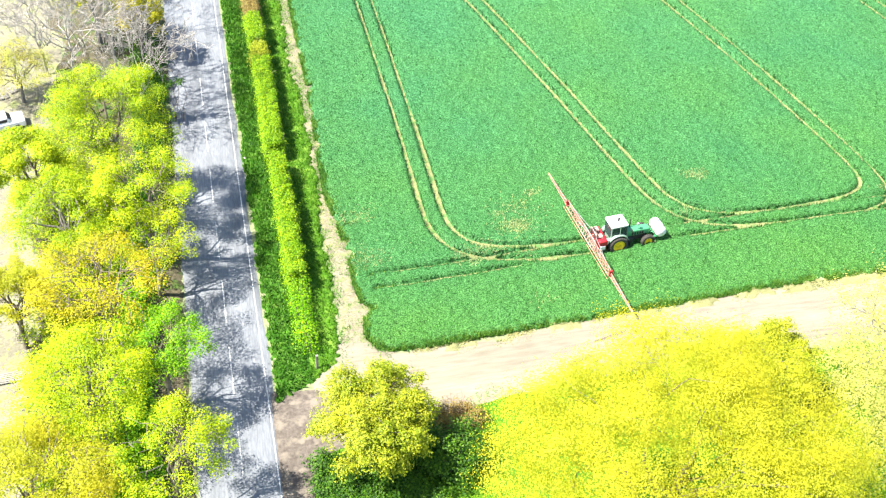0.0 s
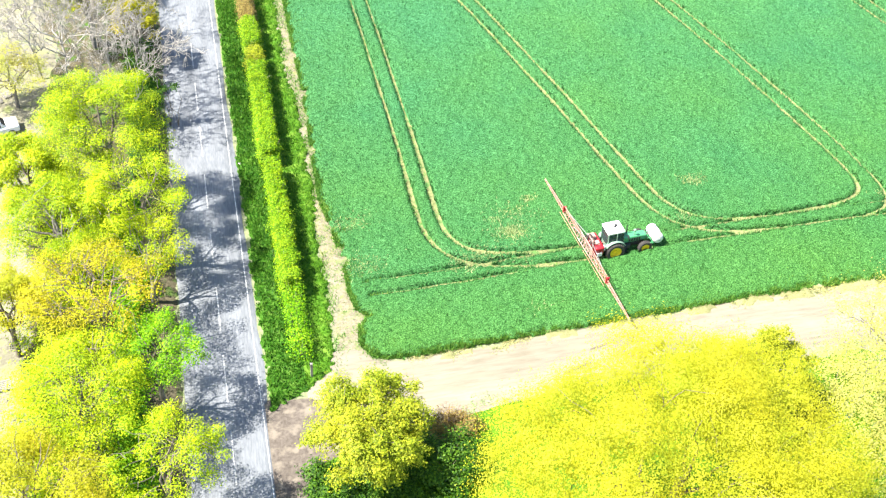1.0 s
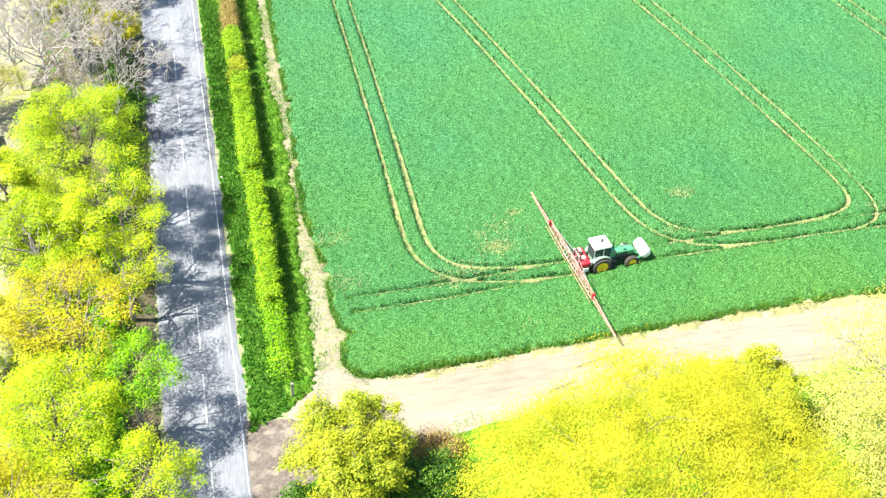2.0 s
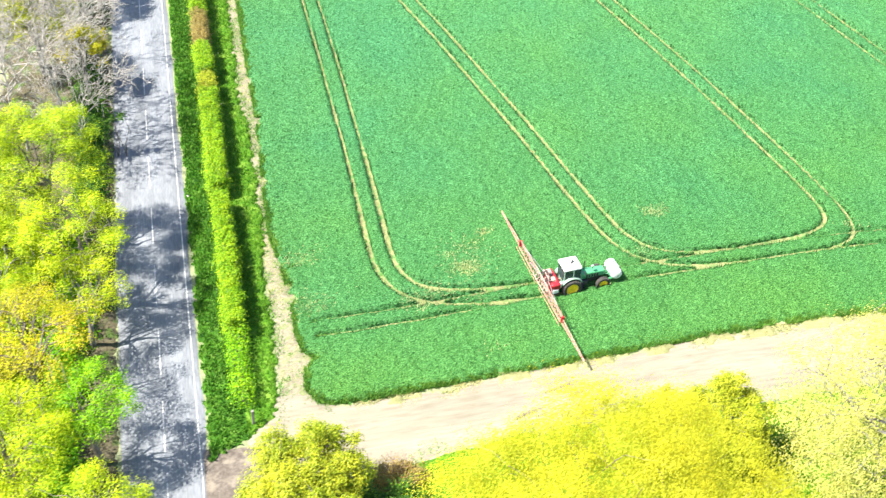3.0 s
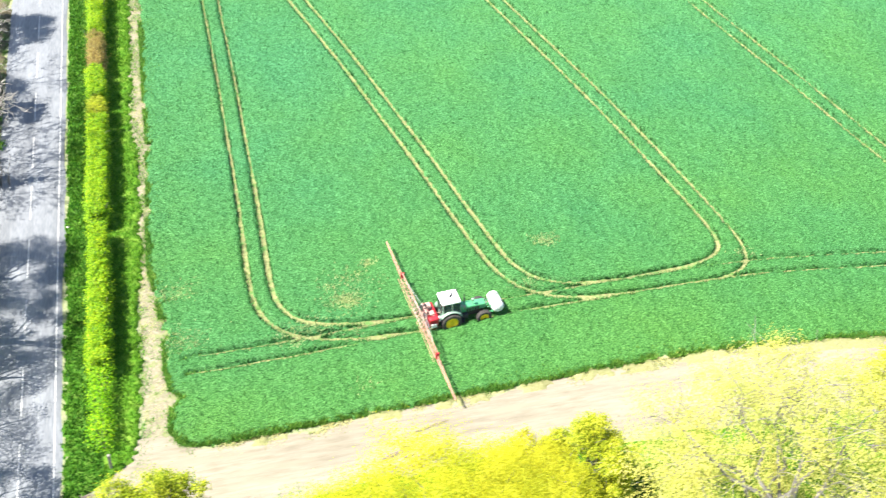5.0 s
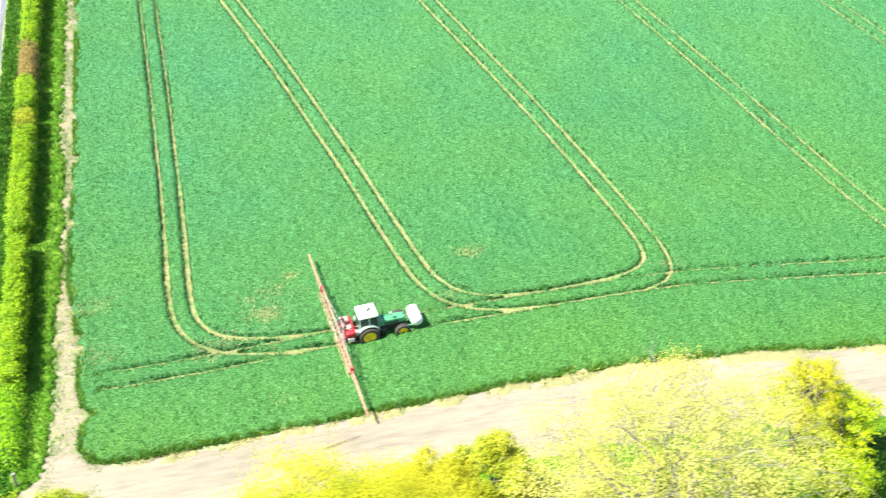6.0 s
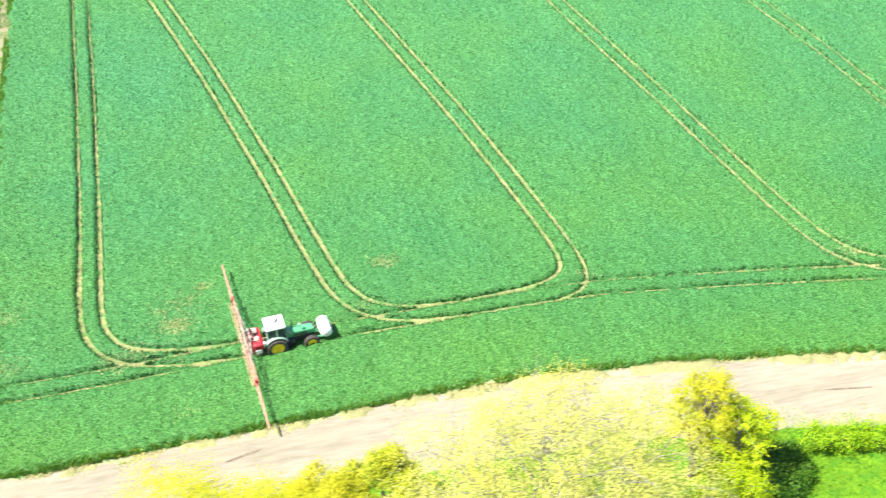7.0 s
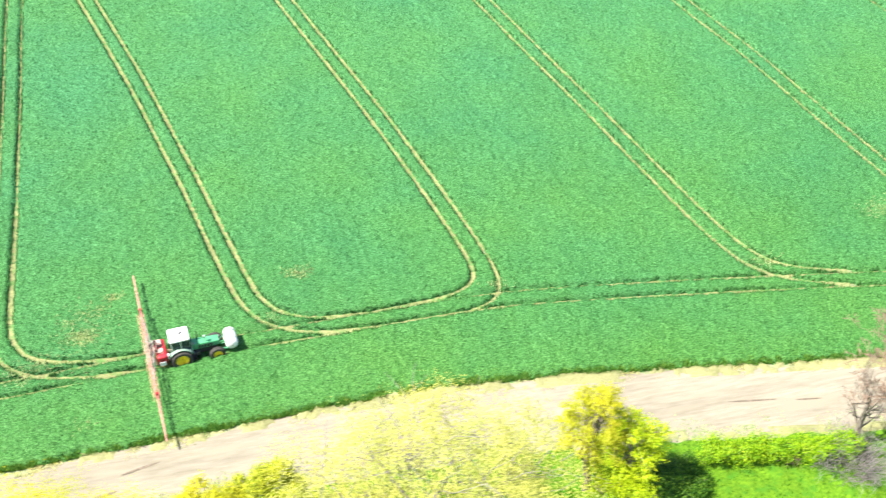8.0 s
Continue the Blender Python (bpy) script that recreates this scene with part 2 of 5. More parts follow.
def box(bm, lo, hi, bevel=0.0, m=None, seg=2):
    """A box from corner to corner, with rounded edges."""
    lo, hi = Vector(lo), Vector(hi)
    made = bmesh.ops.create_cube(bm, size=1.0, matrix=Matrix.LocRotScale((lo + hi) / 2, None, hi - lo))["verts"]
    if bevel:
        edges = list({e for v in made for e in v.link_edges})
        out = bmesh.ops.bevel(bm, geom=edges, offset=bevel, segments=seg, affect="EDGES", profile=0.6)
        made = list({v for f in out["faces"] for v in f.verts} | {v for v in made if v.is_valid})
    if m is not None:
        bmesh.ops.transform(bm, matrix=m, verts=made)
    return made


def rod(bm, a, b, r, r2=None, seg=8):
    a, b = Vector(a), Vector(b)
    turn = (b - a).to_track_quat("Z", "Y").to_matrix().to_4x4()
    return bmesh.ops.create_cone(bm, cap_ends=True, segments=seg, radius1=r, radius2=r if r2 is None else r2, depth=(b - a).length, matrix=Matrix.Translation((a + b) / 2) @ turn)["verts"]


def lathe(bm, profile, m, seg=28, caps=True):
    """Turns (radius, height) pairs about the local z axis."""
    rings = []
    for r, z in profile:
        rings.append([bm.verts.new(m @ Vector((r * math.cos(2 * math.pi * k / seg), r * math.sin(2 * math.pi * k / seg), z))) for k in range(seg)])
    for a, b in zip(rings, rings[1:]):
        for k in range(seg):
            bm.faces.new((a[k], a[(k + 1) % seg], b[(k + 1) % seg], b[k]))
    for ring, flip in ((rings[0], True), (rings[-1], False)) if caps else ():
        bm.faces.new(ring[::-1] if flip else ring)


def tubes(paths, sides=6):
    """Tapered tubes in one mesh, from lists of (x, y, z, radius)."""
    vs, fs, n = [], [], 0
    ang = np.arange(sides) * 2 * np.pi / sides
    for path in paths:
        p = np.asarray(path, float)
        c, r = p[:, :3], p[:, 3]
        d = np.gradient(c, axis=0)
        d /= np.linalg.norm(d, axis=1, keepdims=True) + 1e-9
        ref = np.where(np.abs(d[:, 2:3]) > 0.9, np.array([[1.0, 0, 0]]), np.array([[0, 0, 1.0]]))
        u = np.cross(d, ref)
        u /= np.linalg.norm(u, axis=1, keepdims=True) + 1e-9
        w = np.cross(d, u)
        ring = c[:, None] + r[:, None, None] * (u[:, None] * np.cos(ang)[:, None] + w[:, None] * np.sin(ang)[:, None])
        vs.append(ring.reshape(-1, 3))
        k = np.arange(len(p) - 1)[:, None] * sides + n
        a, b = np.arange(sides)[None], (np.arange(sides)[None] + 1) % sides
        fs.append(np.stack([k + a, k + b, k + sides + b, k + sides + a], -1).reshape(-1, 4))
        n += len(p) * sides
    return np.concatenate(vs), np.concatenate(fs)


# ---- smooth random height, and lines on the plan ----
LATTICE = np.random.default_rng(11).random((512, 512))


def bumps(x, y, size, seed=0):
    """Value noise from 0 to 1 with bumps of that size in metres."""
    u, v = x / size + 37.3 * seed + 200, y / size + 91.7 * seed + 200
    i, j = np.floor(u).astype(int), np.floor(v).astype(int)
    a, b = u - i, v - j
    a, b = a * a * (3 - 2 * a), b * b * (3 - 2 * b)
    g = lambda p, q: LATTICE[p % 512, q % 512]
    return (g(i, j) * (1 - a) + g(i + 1, j) * a) * (1 - b) + (g(i, j + 1) * (1 - a) + g(i + 1, j + 1) * a) * b


def off_line(x, y, line):
    """How far plan points lie from a polyline."""
    best = np.full(np.shape(x), 1e9)
    for (ax, ay), (bx, by) in zip(line, line[1:]):
        dx, dy = bx - ax, by - ay
        s = np.clip(((x - ax) * dx + (y - ay) * dy) / (dx * dx + dy * dy), 0, 1)
        best = np.minimum(best, np.hypot(x - ax - s * dx, y - ay - s * dy))
    return best


def eased(line, rounds=2):
    """Cuts the corners of a polyline."""
    for _ in range(rounds):
        cut = [line[0]]
        for (ax, ay), (bx, by) in zip(line, line[1:]):
            cut += [(0.75 * ax + 0.25 * bx, 0.75 * ay + 0.25 * by), (0.25 * ax + 0.75 * bx, 0.25 * ay + 0.75 * by)]
        line = cut + [line[-1]]
    return line


def beside(line, d):
    """The polyline shifted d metres to its left."""
    p = np.array(line)
    t = np.gradient(p, axis=0)
    t /= np.linalg.norm(t, axis=1, keepdims=True)
    return [tuple(q) for q in p + d * np.stack([-t[:, 1], t[:, 0]], 1)]


def step(v, lo, hi):
    s = np.clip((v - lo) / (hi - lo), 0, 1)
    return s * s * (3 - 2 * s)


def grid(x0, x1, y0, y1, pitch, height):
    nx, ny = int((x1 - x0) / pitch) + 1, int((y1 - y0) / pitch) + 1
    gx, gy = np.meshgrid(np.linspace(x0, x1, nx), np.linspace(y0, y1, ny))
    gz = height(gx, gy)
    k = (np.arange(ny - 1)[:, None] * nx + np.arange(nx - 1)[None]).ravel()
    f = np.stack([k, k + 1, k + nx + 1, k + nx], 1)
    return np.stack([gx, gy, gz], -1).reshape(-1, 3), f


def trimmed(v, f, floor):
    """Leaves out the faces that lie wholly under the floor."""
    keep = (v[f][:, :, 2] > floor).any(1)
    f = f[keep]
    used = np.zeros(len(v), bool)
    used[f] = True
    index = np.cumsum(used) - 1
    return v[used], index[f]


def road_middle(y):
    return 0.15 - 0.006 * (y - 64)


def crop_west(y):
    return np.interp(y, [60, 62, 64, 65, 66, 68, 72, 75.7, 80, 89, 97, 103, 122, 140], [11.6, 10.4, 10.5, 11.4, 10.6, 10.3, 10.4, 10.0, 9.5, 9.8, 10.1, 10.0, 10.1, 10.1])


def crop_south(x):
    return np.interp(x, [10, 11.7, 15, 21, 27, 33, 42, 51, 60, 68, 80, 100, 150], [62.4, 60.5, 60.3, 60.6, 60.8, 61.0, 61.4, 61.4, 60.5, 59.4, 57.6, 54.6, 47])


def track_south(x):
    return np.interp(x, [2.5, 8, 12, 18, 24.5, 32, 40, 55, 65, 76, 100, 150], [50, 53.2, 54.2, 54.6, 55.4, 55.6, 55.0, 54.5, 53.4, 51.5, 47.6, 40])


def bare_west(y):
    """Where the grass beside the hedge gives way to the bare strip."""
    return np.interp(y, [57, 60, 64, 70, 76, 80, 82, 89, 97, 99, 105, 107, 122], [7.0, 8.2, 8.6, 8.6, 8.7, 9.0, 9.25, 9.2, 9.1, 8.9, 8.8, 9.0, 9.2])


# ---- ground, road, track ----
v, f = grid(-1500, 1500, -1500, 1500, 60, lambda x, y: 0 * x)
tagged(solid("ground", v, f, GROUND), "pale dry soil and distant farmland", "ground", kind="structure")


def road_height(u):
    return 0.05 + 0.05 * (1 - (u / 2.8) ** 2)


ys = np.arange(-160.0, 340.1, 2.0)
us = np.array([-3.0, -2.85, -2.0, -1.0, 0.0, 1.0, 2.0, 2.7, 2.85])
ragged = np.array([0.12, 0.05, 0, 0, 0, 0, 0, 0.05, 0.12])
gx = road_middle(ys)[:, None] + us[None] + ragged[None] * (bumps(ys[:, None] + 50 * us[None], us[None] * 9, 3.0, 2) - 0.5) * 3
gz = np.where(np.abs(us) > 2.9, -0.02, road_height(us))[None] + 0 * gx
gz[:, -1] = -0.02
v = np.stack([gx, ys[:, None] + 0 * gx, gz], -1).reshape(-1, 3)
k = (np.arange(len(ys) - 1)[:, None] * len(us) + np.arange(len(us) - 1)[None]).ravel()
ROAD = tagged(solid("road", v, np.stack([k, k + 1, k + len(us) + 1, k + len(us)], 1), ASPHALT, smooth=True), "grey tarmac country lane with worn white markings", "road", kind="structure")


def strip(name, x_off, width, y0, y1, parent, mat, pitch=1.0):
    """A painted line on the road, a few millimetres proud."""
    yy = np.linspace(y0, y1, max(2, int((y1 - y0) / pitch) + 1))
    a = np.stack([road_middle(yy) + x_off - width / 2, yy, 0 * yy + road_height(x_off) + 0.005], 1)
    b = a + np.array([width, 0, 0])
    n = len(yy)
    q = np.arange(n - 1)
    return solid(name, np.concatenate([a, b]), np.stack([q, q + n, q + n + 1, q + 1], 1), mat, parent)


for n in range(-8, 16):
    strip("centre_dash", 0.0, 0.09, 65.7 + 7.37 * n, 70.45 + 7.37 * n, ROAD, LINE)
for n in range(-6, 12):
    strip("edge_line", 2.33, 0.08, 40 + 14 * n, 54 + 14 * n, ROAD, LINE)


def track_height(x, y):
    n, s = crop_south(x) - 0.3, track_south(x) - 0.6
    mid = (n + s) / 2 - 0.3
    ruts = sum(np.exp(-(((y - mid - d) / 0.32) ** 2)) for d in (-0.9, 0.9))
    edge = np.minimum(np.minimum(n - y, y - s), x - 6.2 + 2.0 * (bumps(x, y, 2.0, 29) - 0.5))
    return 0.085 - 0.03 * ruts * (0.5 + bumps(x, y, 4, 5)) + 0.03 * (bumps(x, y, 0.6, 6) - 0.5) - 0.1 * (1 - step(edge + 0.7 * (bumps(x, y, 1.3, 7) - 0.5), 0, 0.5))


v, f = grid(2.6, 150, 38, 62, 0.3, track_height)
tagged(solid("dirt_track", *trimmed(v, f, -0.03), DIRT, smooth=True), "pale cream dirt farm track with faint wheel ruts", "track", kind="structure")

# muddy marks pressed into the track
for name, line, w in (("wet_rut", [(24.2, 56.3), (25.2, 56.75), (26.6, 57.05)], 0.14), ("wet_rut", [(26.9, 58.35), (28.4, 58.7), (29.6, 58.95)], 0.09), ("wet_rut", [(25.9, 56.3), (26.7, 56.5)], 0.07), ("wet_rut", [(70.5, 55.3), (72.5, 55.0), (74.2, 54.75)], 0.08), ("wet_rut", [(75.5, 54.4), (77.5, 54.1)], 0.07)):
    line = eased(line, 2)
    a, b = np.array(beside(line, w)), np.array(beside(line, -w))
    n = len(line)
    taper = np.sin(np.linspace(0.1, np.pi - 0.1, n))[:, None]
    m = (a + b) / 2
    a, b = m + (a - m) * taper, m + (b - m) * taper
    z = np.full((n, 1), 0.098)
    q = np.arange(n - 1)
    ob = solid(name, np.concatenate([np.hstack([a, z]), np.hstack([b, z])]), np.stack([q, q + 1, q + n + 1, q + n], 1)[:, ::-1], WET)
    tagged(ob, "dark damp rut pressed into the dirt track", "rut", kind="structure")


def strip_height(x, y):
    """Bare earth between the hedge-side grass and the crop."""
    west = x - 8.3 + 0.6 * (bumps(x, y, 1.0, 50) - 0.5)
    return 0.03 + 0.04 * (bumps(x, y, 0.4, 51) - 0.5) - 0.1 * (1 - step(west, 0, 0.4))


v, f = grid(7.6, 11.8, 58, 140, 0.3, strip_height)
tagged(solid("bare_strip", *trimmed(v, f, -0.03), STRIP, smooth=True), "bare pale earth strip along the crop's edge", "soil", kind="structure")


def apron_height(x, y):
    rag = 1.2 * (bumps(x, y, 1.5, 52) - 0.5)
    inside = np.minimum(np.minimum(9.0 - x + rag, 58.2 - y + rag), y - 30)
    return 0.075 + 0.03 * (bumps(x, y, 0.6, 53) - 0.5) - 0.14 * (1 - step(inside, 0, 0.6))


v, f = grid(2.7, 11, 30, 60, 0.3, apron_height)
tagged(solid("gateway", *trimmed(v, f, -0.03), APRON, smooth=True), "grey-brown dirt gateway beside the lane", "soil", kind="structure")


def yard_height(x, y):
    far = np.minimum(-12.2 - x + 3 * (bumps(x, y, 5, 9) - 0.5), 1)
    return 0.02 + 0.03 * bumps(x, y, 0.7, 8) - 0.1 * (1 - step(far, -0.5, 0.5))


v, f = grid(-45, -9, 40, 140, 0.8, yard_height)
tagged(solid("yard", *trimmed(v, f, -0.03), YARD, smooth=True), "pale gravel and worn grass yard beyond the trees", "yard", kind="structure")


# ---- grass cover ----
def verge_height(x, y):
    """Grass beside the lane and hedge: sinks under the soil where the ground is bare."""
    kerb = x - road_middle(y) - 2.85
    west = -(x - road_middle(y)) - 3.0
    rag = bumps(x, y, 1.2, 3) - 0.5 + 1.3 * (bumps(x, y, 0.35, 4) - 0.5)
    east = np.minimum(np.minimum(kerb, bare_west(y) - x), y - np.interp(x, [3, 6, 9], [56.8, 58.5, 60.5]))
    cover = np.where(x > 0, east, np.minimum(west, x + 14 + 3 * (bumps(x, y, 5, 9) - 0.5)))
    rise = step(cover + 0.45 * rag, -0.1, 0.45)
    return -0.12 + rise * (0.26 + 0.16 * bumps(x, y, 0.7, 1) + 0.12 * bumps(x, y, 0.25, 2))


v, f = grid(2.8, 5.84, 54, 140, 0.16, verge_height)
tagged(solid("grass_verge", *trimmed(v, f, -0.05), WEEDS, smooth=True), "dark green weedy verge between lane and hedge", "grass", kind="stuff")
v, f = grid(5.84, 10.2, 54, 140, 0.16, verge_height)
tagged(solid("hedge_grass", *trimmed(v, f, -0.05), TURF, smooth=True), "rough green grass on the field side of the hedge", "grass", kind="stuff")
v, f = grid(-18, -2.9, 30, 140, 0.4, verge_height)
tagged(solid("woodland_grass", *trimmed(v, f, -0.05), LITTER, smooth=True), "brown leaf litter and rough grass under the roadside trees", "grass", kind="stuff")


def south_height(x, y):
    edge = track_south(x) - 0.3 - y
    lane = x - np.interp(y, [30, 45, 50, 54], [4.0, 4.3, 4.6, 7.5])
    rag = bumps(x, y, 1.1, 12) - 0.5
    rise = step(np.minimum(edge, lane) + 0.7 * rag, -0.1, 0.6)
    return -0.12 + rise * (0.24 + 0.15 * bumps(x, y, 0.8, 13) + 0.12 * bumps(x, y, 0.3, 14))


v, f = grid(3.4, 140, -90, 15.3, 2.5, lambda x, y: 0.12 + 0.1 * bumps(x, y, 4, 18))
tagged(solid("meadow", v, f, LAWN, smooth=True), "green meadow behind the trees", "grass", kind="stuff")
v, f = grid(-140, -3.2, -90, 30.3, 2.5, lambda x, y: 0.1 + 0.1 * bumps(x, y, 4, 19))
tagged(solid("west_meadow", v, f, LAWN, smooth=True), "green meadow west of the lane", "grass", kind="stuff")
v, f = grid(3.5, 110, 15, 56, 0.34, south_height)
tagged(solid("lawn", *trimmed(v, f, -0.05), LAWN, smooth=True), "bright green rough lawn south of the track", "grass", kind="stuff")


def edging_height(x, y):
    """Dry weedy margins between the track and the crop, and between the track and the lawn."""
    patch = bumps(x, y, 2.2, 15) + 0.9 * (bumps(x, y, 0.35, 16) - 0.5)
    more = 0.22 * step(x, 38, 55)
    d = crop_south(x) - y
    north = step(patch, 0.48 - more, 0.64 - more) * step(d, -0.6, 0.0) * (1 - step(d, 0.6 + more, 1.4 + more)) * step(x, 12, 16)
    d = y - track_south(x)
    south = step(patch, 0.5 - more, 0.64 - more) * step(d, -0.9, -0.2) * (1 - step(d, 0.1, 0.8)) * step(x, 20, 30)
    return -0.1 + 0.23 * np.maximum(north, south) + 0.05 * bumps(x, y, 0.3, 17)


v, f = grid(11, 112, 46, 63, 0.24, edging_height)
EDGING = surface("weedy_margin", (0.17, 0.175, 0.065), (0.26, 0.25, 0.125), 6.0, 0.5, 0.9, 0.5, 0.05)
tagged(solid("track_margin", *trimmed(v, f, -0.02), EDGING, smooth=True), "patchy yellow-green weeds along the crop edge", "weeds", kind="stuff")


# ---- the field ----
TRAMS = [
    [(17.2, 300), (17.4, 135), (17.6, 119), (17.9, 108), (18.0, 98), (18.1, 90), (18.1, 82), (18.0, 76), (18.3, 73), (19.6, 70.6), (22.5, 69.2), (28, 68.75), (32, 68.8)],
    [(11.8, 68.0), (20, 68.2), (28, 68.7), (35, 69.25), (43, 69.4), (50.5, 69.55), (56, 69.5), (60, 69.2), (69, 68), (77.7, 66.7), (82, 66.0), (100, 63.1), (150, 54.5)],
    [(-12, 300), (23.4, 132), (27.2, 118), (30.3, 106), (32.2, 97.4), (34.0, 89.6), (35.5, 82), (36.7, 76.5), (37.6, 73.2), (39.4, 70.9), (42.5, 69.7), (47, 69.45)],
    [(9, 300), (43.6, 132), (48.2, 113), (50.3, 104.7), (52.6, 95), (54.7, 85), (56.6, 75), (56.5, 72.2), (55, 70.4), (51.5, 69.7), (47, 69.5)],
    [(29, 300), (63.8, 132), (68, 114.7), (70.25, 104.4), (72.6, 94.5), (74.6, 84.8), (77.0, 74), (78.6, 69.6), (81, 67.2), (86, 65.6)],
    [(50, 300), (84.4, 132), (89.6, 109), (91.9, 100.4), (93.6, 91), (97.0, 74), (99.3, 66), (103, 63.6)],
    [(72, 300), (105.4, 132), (110.6, 107), (114, 90), (118, 69), (121, 62)],
]
RUTS = [beside(eased(t), d) for t in TRAMS for d in (-0.82, 0.82)]
GROWN = [0.07 if n in (2, 3) else 0.0 for n in range(len(RUTS))] + [0.08]
RUTS[7] = [p for p in RUTS[7] if p[1] > 74.5]
RUTS.append(eased([(57.35, 75.2), (57.6, 72.8), (57.4, 70.8), (56.6, 69.4), (54.5, 68.8)]))
THIN = [(41.7, 76.1, 0.75, 0.8), (24.3, 72.3, 1.15, 0.7), (26.8, 76.3, 0.5, 0.6), (21.6, 70.2, 1.0, 0.4), (24.0, 69.3, 1.6, 0.3), (23.3, 74.0, 0.5, 0.45), (20.0, 69.3, 1.2, 0.5), (57.3, 70.8, 0.9, 0.35), (79.6, 69.0, 0.9, 0.45), (38.9, 71.2, 0.8, 0.4), (24.6, 63.2, 0.8, 0.32), (25.2, 74.6, 1.6, 0.34), (92.5, 73, 1.3, 0.42), (11.6, 70.5, 1.5, 0.4), (11.4, 76.0, 1.2, 0.4), (26.4, 84.5, 1.0, 0.22)]


RASTER_X, RASTER_Y, RASTER_CELL = 8.0, 48.0, 0.1


def rut_raster():
    """How far each point of the field lies from the nearest wheel track, up to 2 m, on a fine raster."""
    field = np.full((880, 1150), 2.0)
    for n, (line, grown) in enumerate(zip(RUTS, GROWN)):
        for (ax, ay), (bx, by) in zip(line, line[1:]):
            closed = grown + (0.07 * step((ay + by) / 2, 80, 100) if n < 2 else 0)
            i0, i1 = int((min(ax, bx) - 1.5 - RASTER_X) / RASTER_CELL), int((max(ax, bx) + 1.5 - RASTER_X) / RASTER_CELL) + 1
            j0, j1 = int((min(ay, by) - 1.5 - RASTER_Y) / RASTER_CELL), int((max(ay, by) + 1.5 - RASTER_Y) / RASTER_CELL) + 1
            i0, i1, j0, j1 = max(i0, 0), min(i1, 1150), max(j0, 0), min(j1, 880)
            if i0 >= i1 or j0 >= j1:
                continue
            gx, gy = np.meshgrid(RASTER_X + RASTER_CELL * np.arange(i0, i1), RASTER_Y + RASTER_CELL * np.arange(j0, j1))
            field[j0:j1, i0:i1] = np.minimum(field[j0:j1, i0:i1], closed + off_line(gx, gy, [(ax, ay), (bx, by)]))
    return field


RUT_FIELD = rut_raster()


def rut_gap(x, y):
    u = np.clip((x - RASTER_X) / RASTER_CELL, 0, 1148.9)
    w = np.clip((y - RASTER_Y) / RASTER_CELL, 0, 878.9)
    i, j = u.astype(int), w.astype(int)
    a, b = u - i, w - j
    return (RUT_FIELD[j, i] * (1 - a) + RUT_FIELD[j, i + 1] * a) * (1 - b) + (RUT_FIELD[j + 1, i] * (1 - a) + RUT_FIELD[j + 1, i + 1] * a) * b


def crop_height(x, y):
    full = 0.36 + 0.05 * (bumps(x, y, 0.9, 20) - 0.5) + 0.17 * (bumps(x, y, 0.27, 21) - 0.5) + 0.1 * (bumps(x, y, 3.5, 22) - 0.5)
    rag = bumps(x, y, 0.3, 23) - 0.5
    near = rut_gap(x, y) + 0.06 * rag + 0.1 * (bumps(x, y, 2.5, 24) - 0.5)
    h = full * step(near, 0.18, 0.33) - 0.12 * (1 - step(near, 0.16, 0.29))
    for px, py, r, much in THIN:
        d = np.hypot((x - px) / 1.5, y - py) / r
        h = h - much * 0.18 * np.exp(-d * d) * (0.3 + 1.3 * bumps(x, y, 0.5, 25))
    edge = np.minimum(x - crop_west(y), y - crop_south(x)) + 0.6 * rag + 0.4 * (bumps(x, y, 1.1, 26) - 0.5)
    return np.maximum(h * step(edge, 0.0, 0.4) - 0.12 * (1 - step(edge, -0.2, 0.25)), -0.12)


v, f = grid(9.4, 120, 53, 132, 0.19, crop_height)
v += np.stack([0.09 * (bumps(v[:, 1], v[:, 0], 0.21, 30) - 0.5), 0.09 * (bumps(v[:, 1], v[:, 0], 0.19, 31) - 0.5), 0 * v[:, 0]], 1)
CANOPY_V, CANOPY_F = trimmed(v, f, -0.04)
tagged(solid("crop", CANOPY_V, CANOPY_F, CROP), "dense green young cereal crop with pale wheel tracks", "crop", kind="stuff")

# the beaten floor of the wheel tracks
vs, fs, n = [], [], 0
for k, line in enumerate(RUTS):
    p = np.array(line)
    at = np.concatenate([[0], np.cumsum(np.hypot(*np.diff(p, axis=0).T))])
    s = np.arange(0, at[-1], 0.4)
    p = np.stack([np.interp(s, at, p[:, 0]), np.interp(s, at, p[:, 1])], 1)
    p = p[(p[:, 1] < 134) & (p[:, 0] < 122) & (p[:, 1] > crop_south(p[:, 0]) + 0.2)]
    t = np.gradient(p, axis=0)
    t /= np.linalg.norm(t, axis=1, keepdims=True) + 1e-9
    side = np.stack([-t[:, 1], t[:, 0]], 1)
    for q, z in ((-1, 0.05), (0, 0.02), (1, 0.05)):
        w = 0.23 - GROWN[k] - (0.15 * step(p[:, 1], 80, 104) if k < 2 else 0) + 0.12 * (bumps(p[:, 0] + 40 * q, p[:, 1], 0.7, 27) - 0.5)
        c = p + side * (q * w)[:, None]
        vs.append(np.column_stack([c, z + 0.0012 * k + 0.03 * (bumps(c[:, 0], c[:, 1], 0.5, 28) - 0.5)]))
    m = len(p)
    i = np.arange(m - 1)
    for c in (0, 1):
        fs.append(np.stack([n + c * m + i, n + c * m + i + 1, n + (c + 1) * m + i + 1, n + (c + 1) * m + i], 1)[:, ::-1])
    n += 3 * m
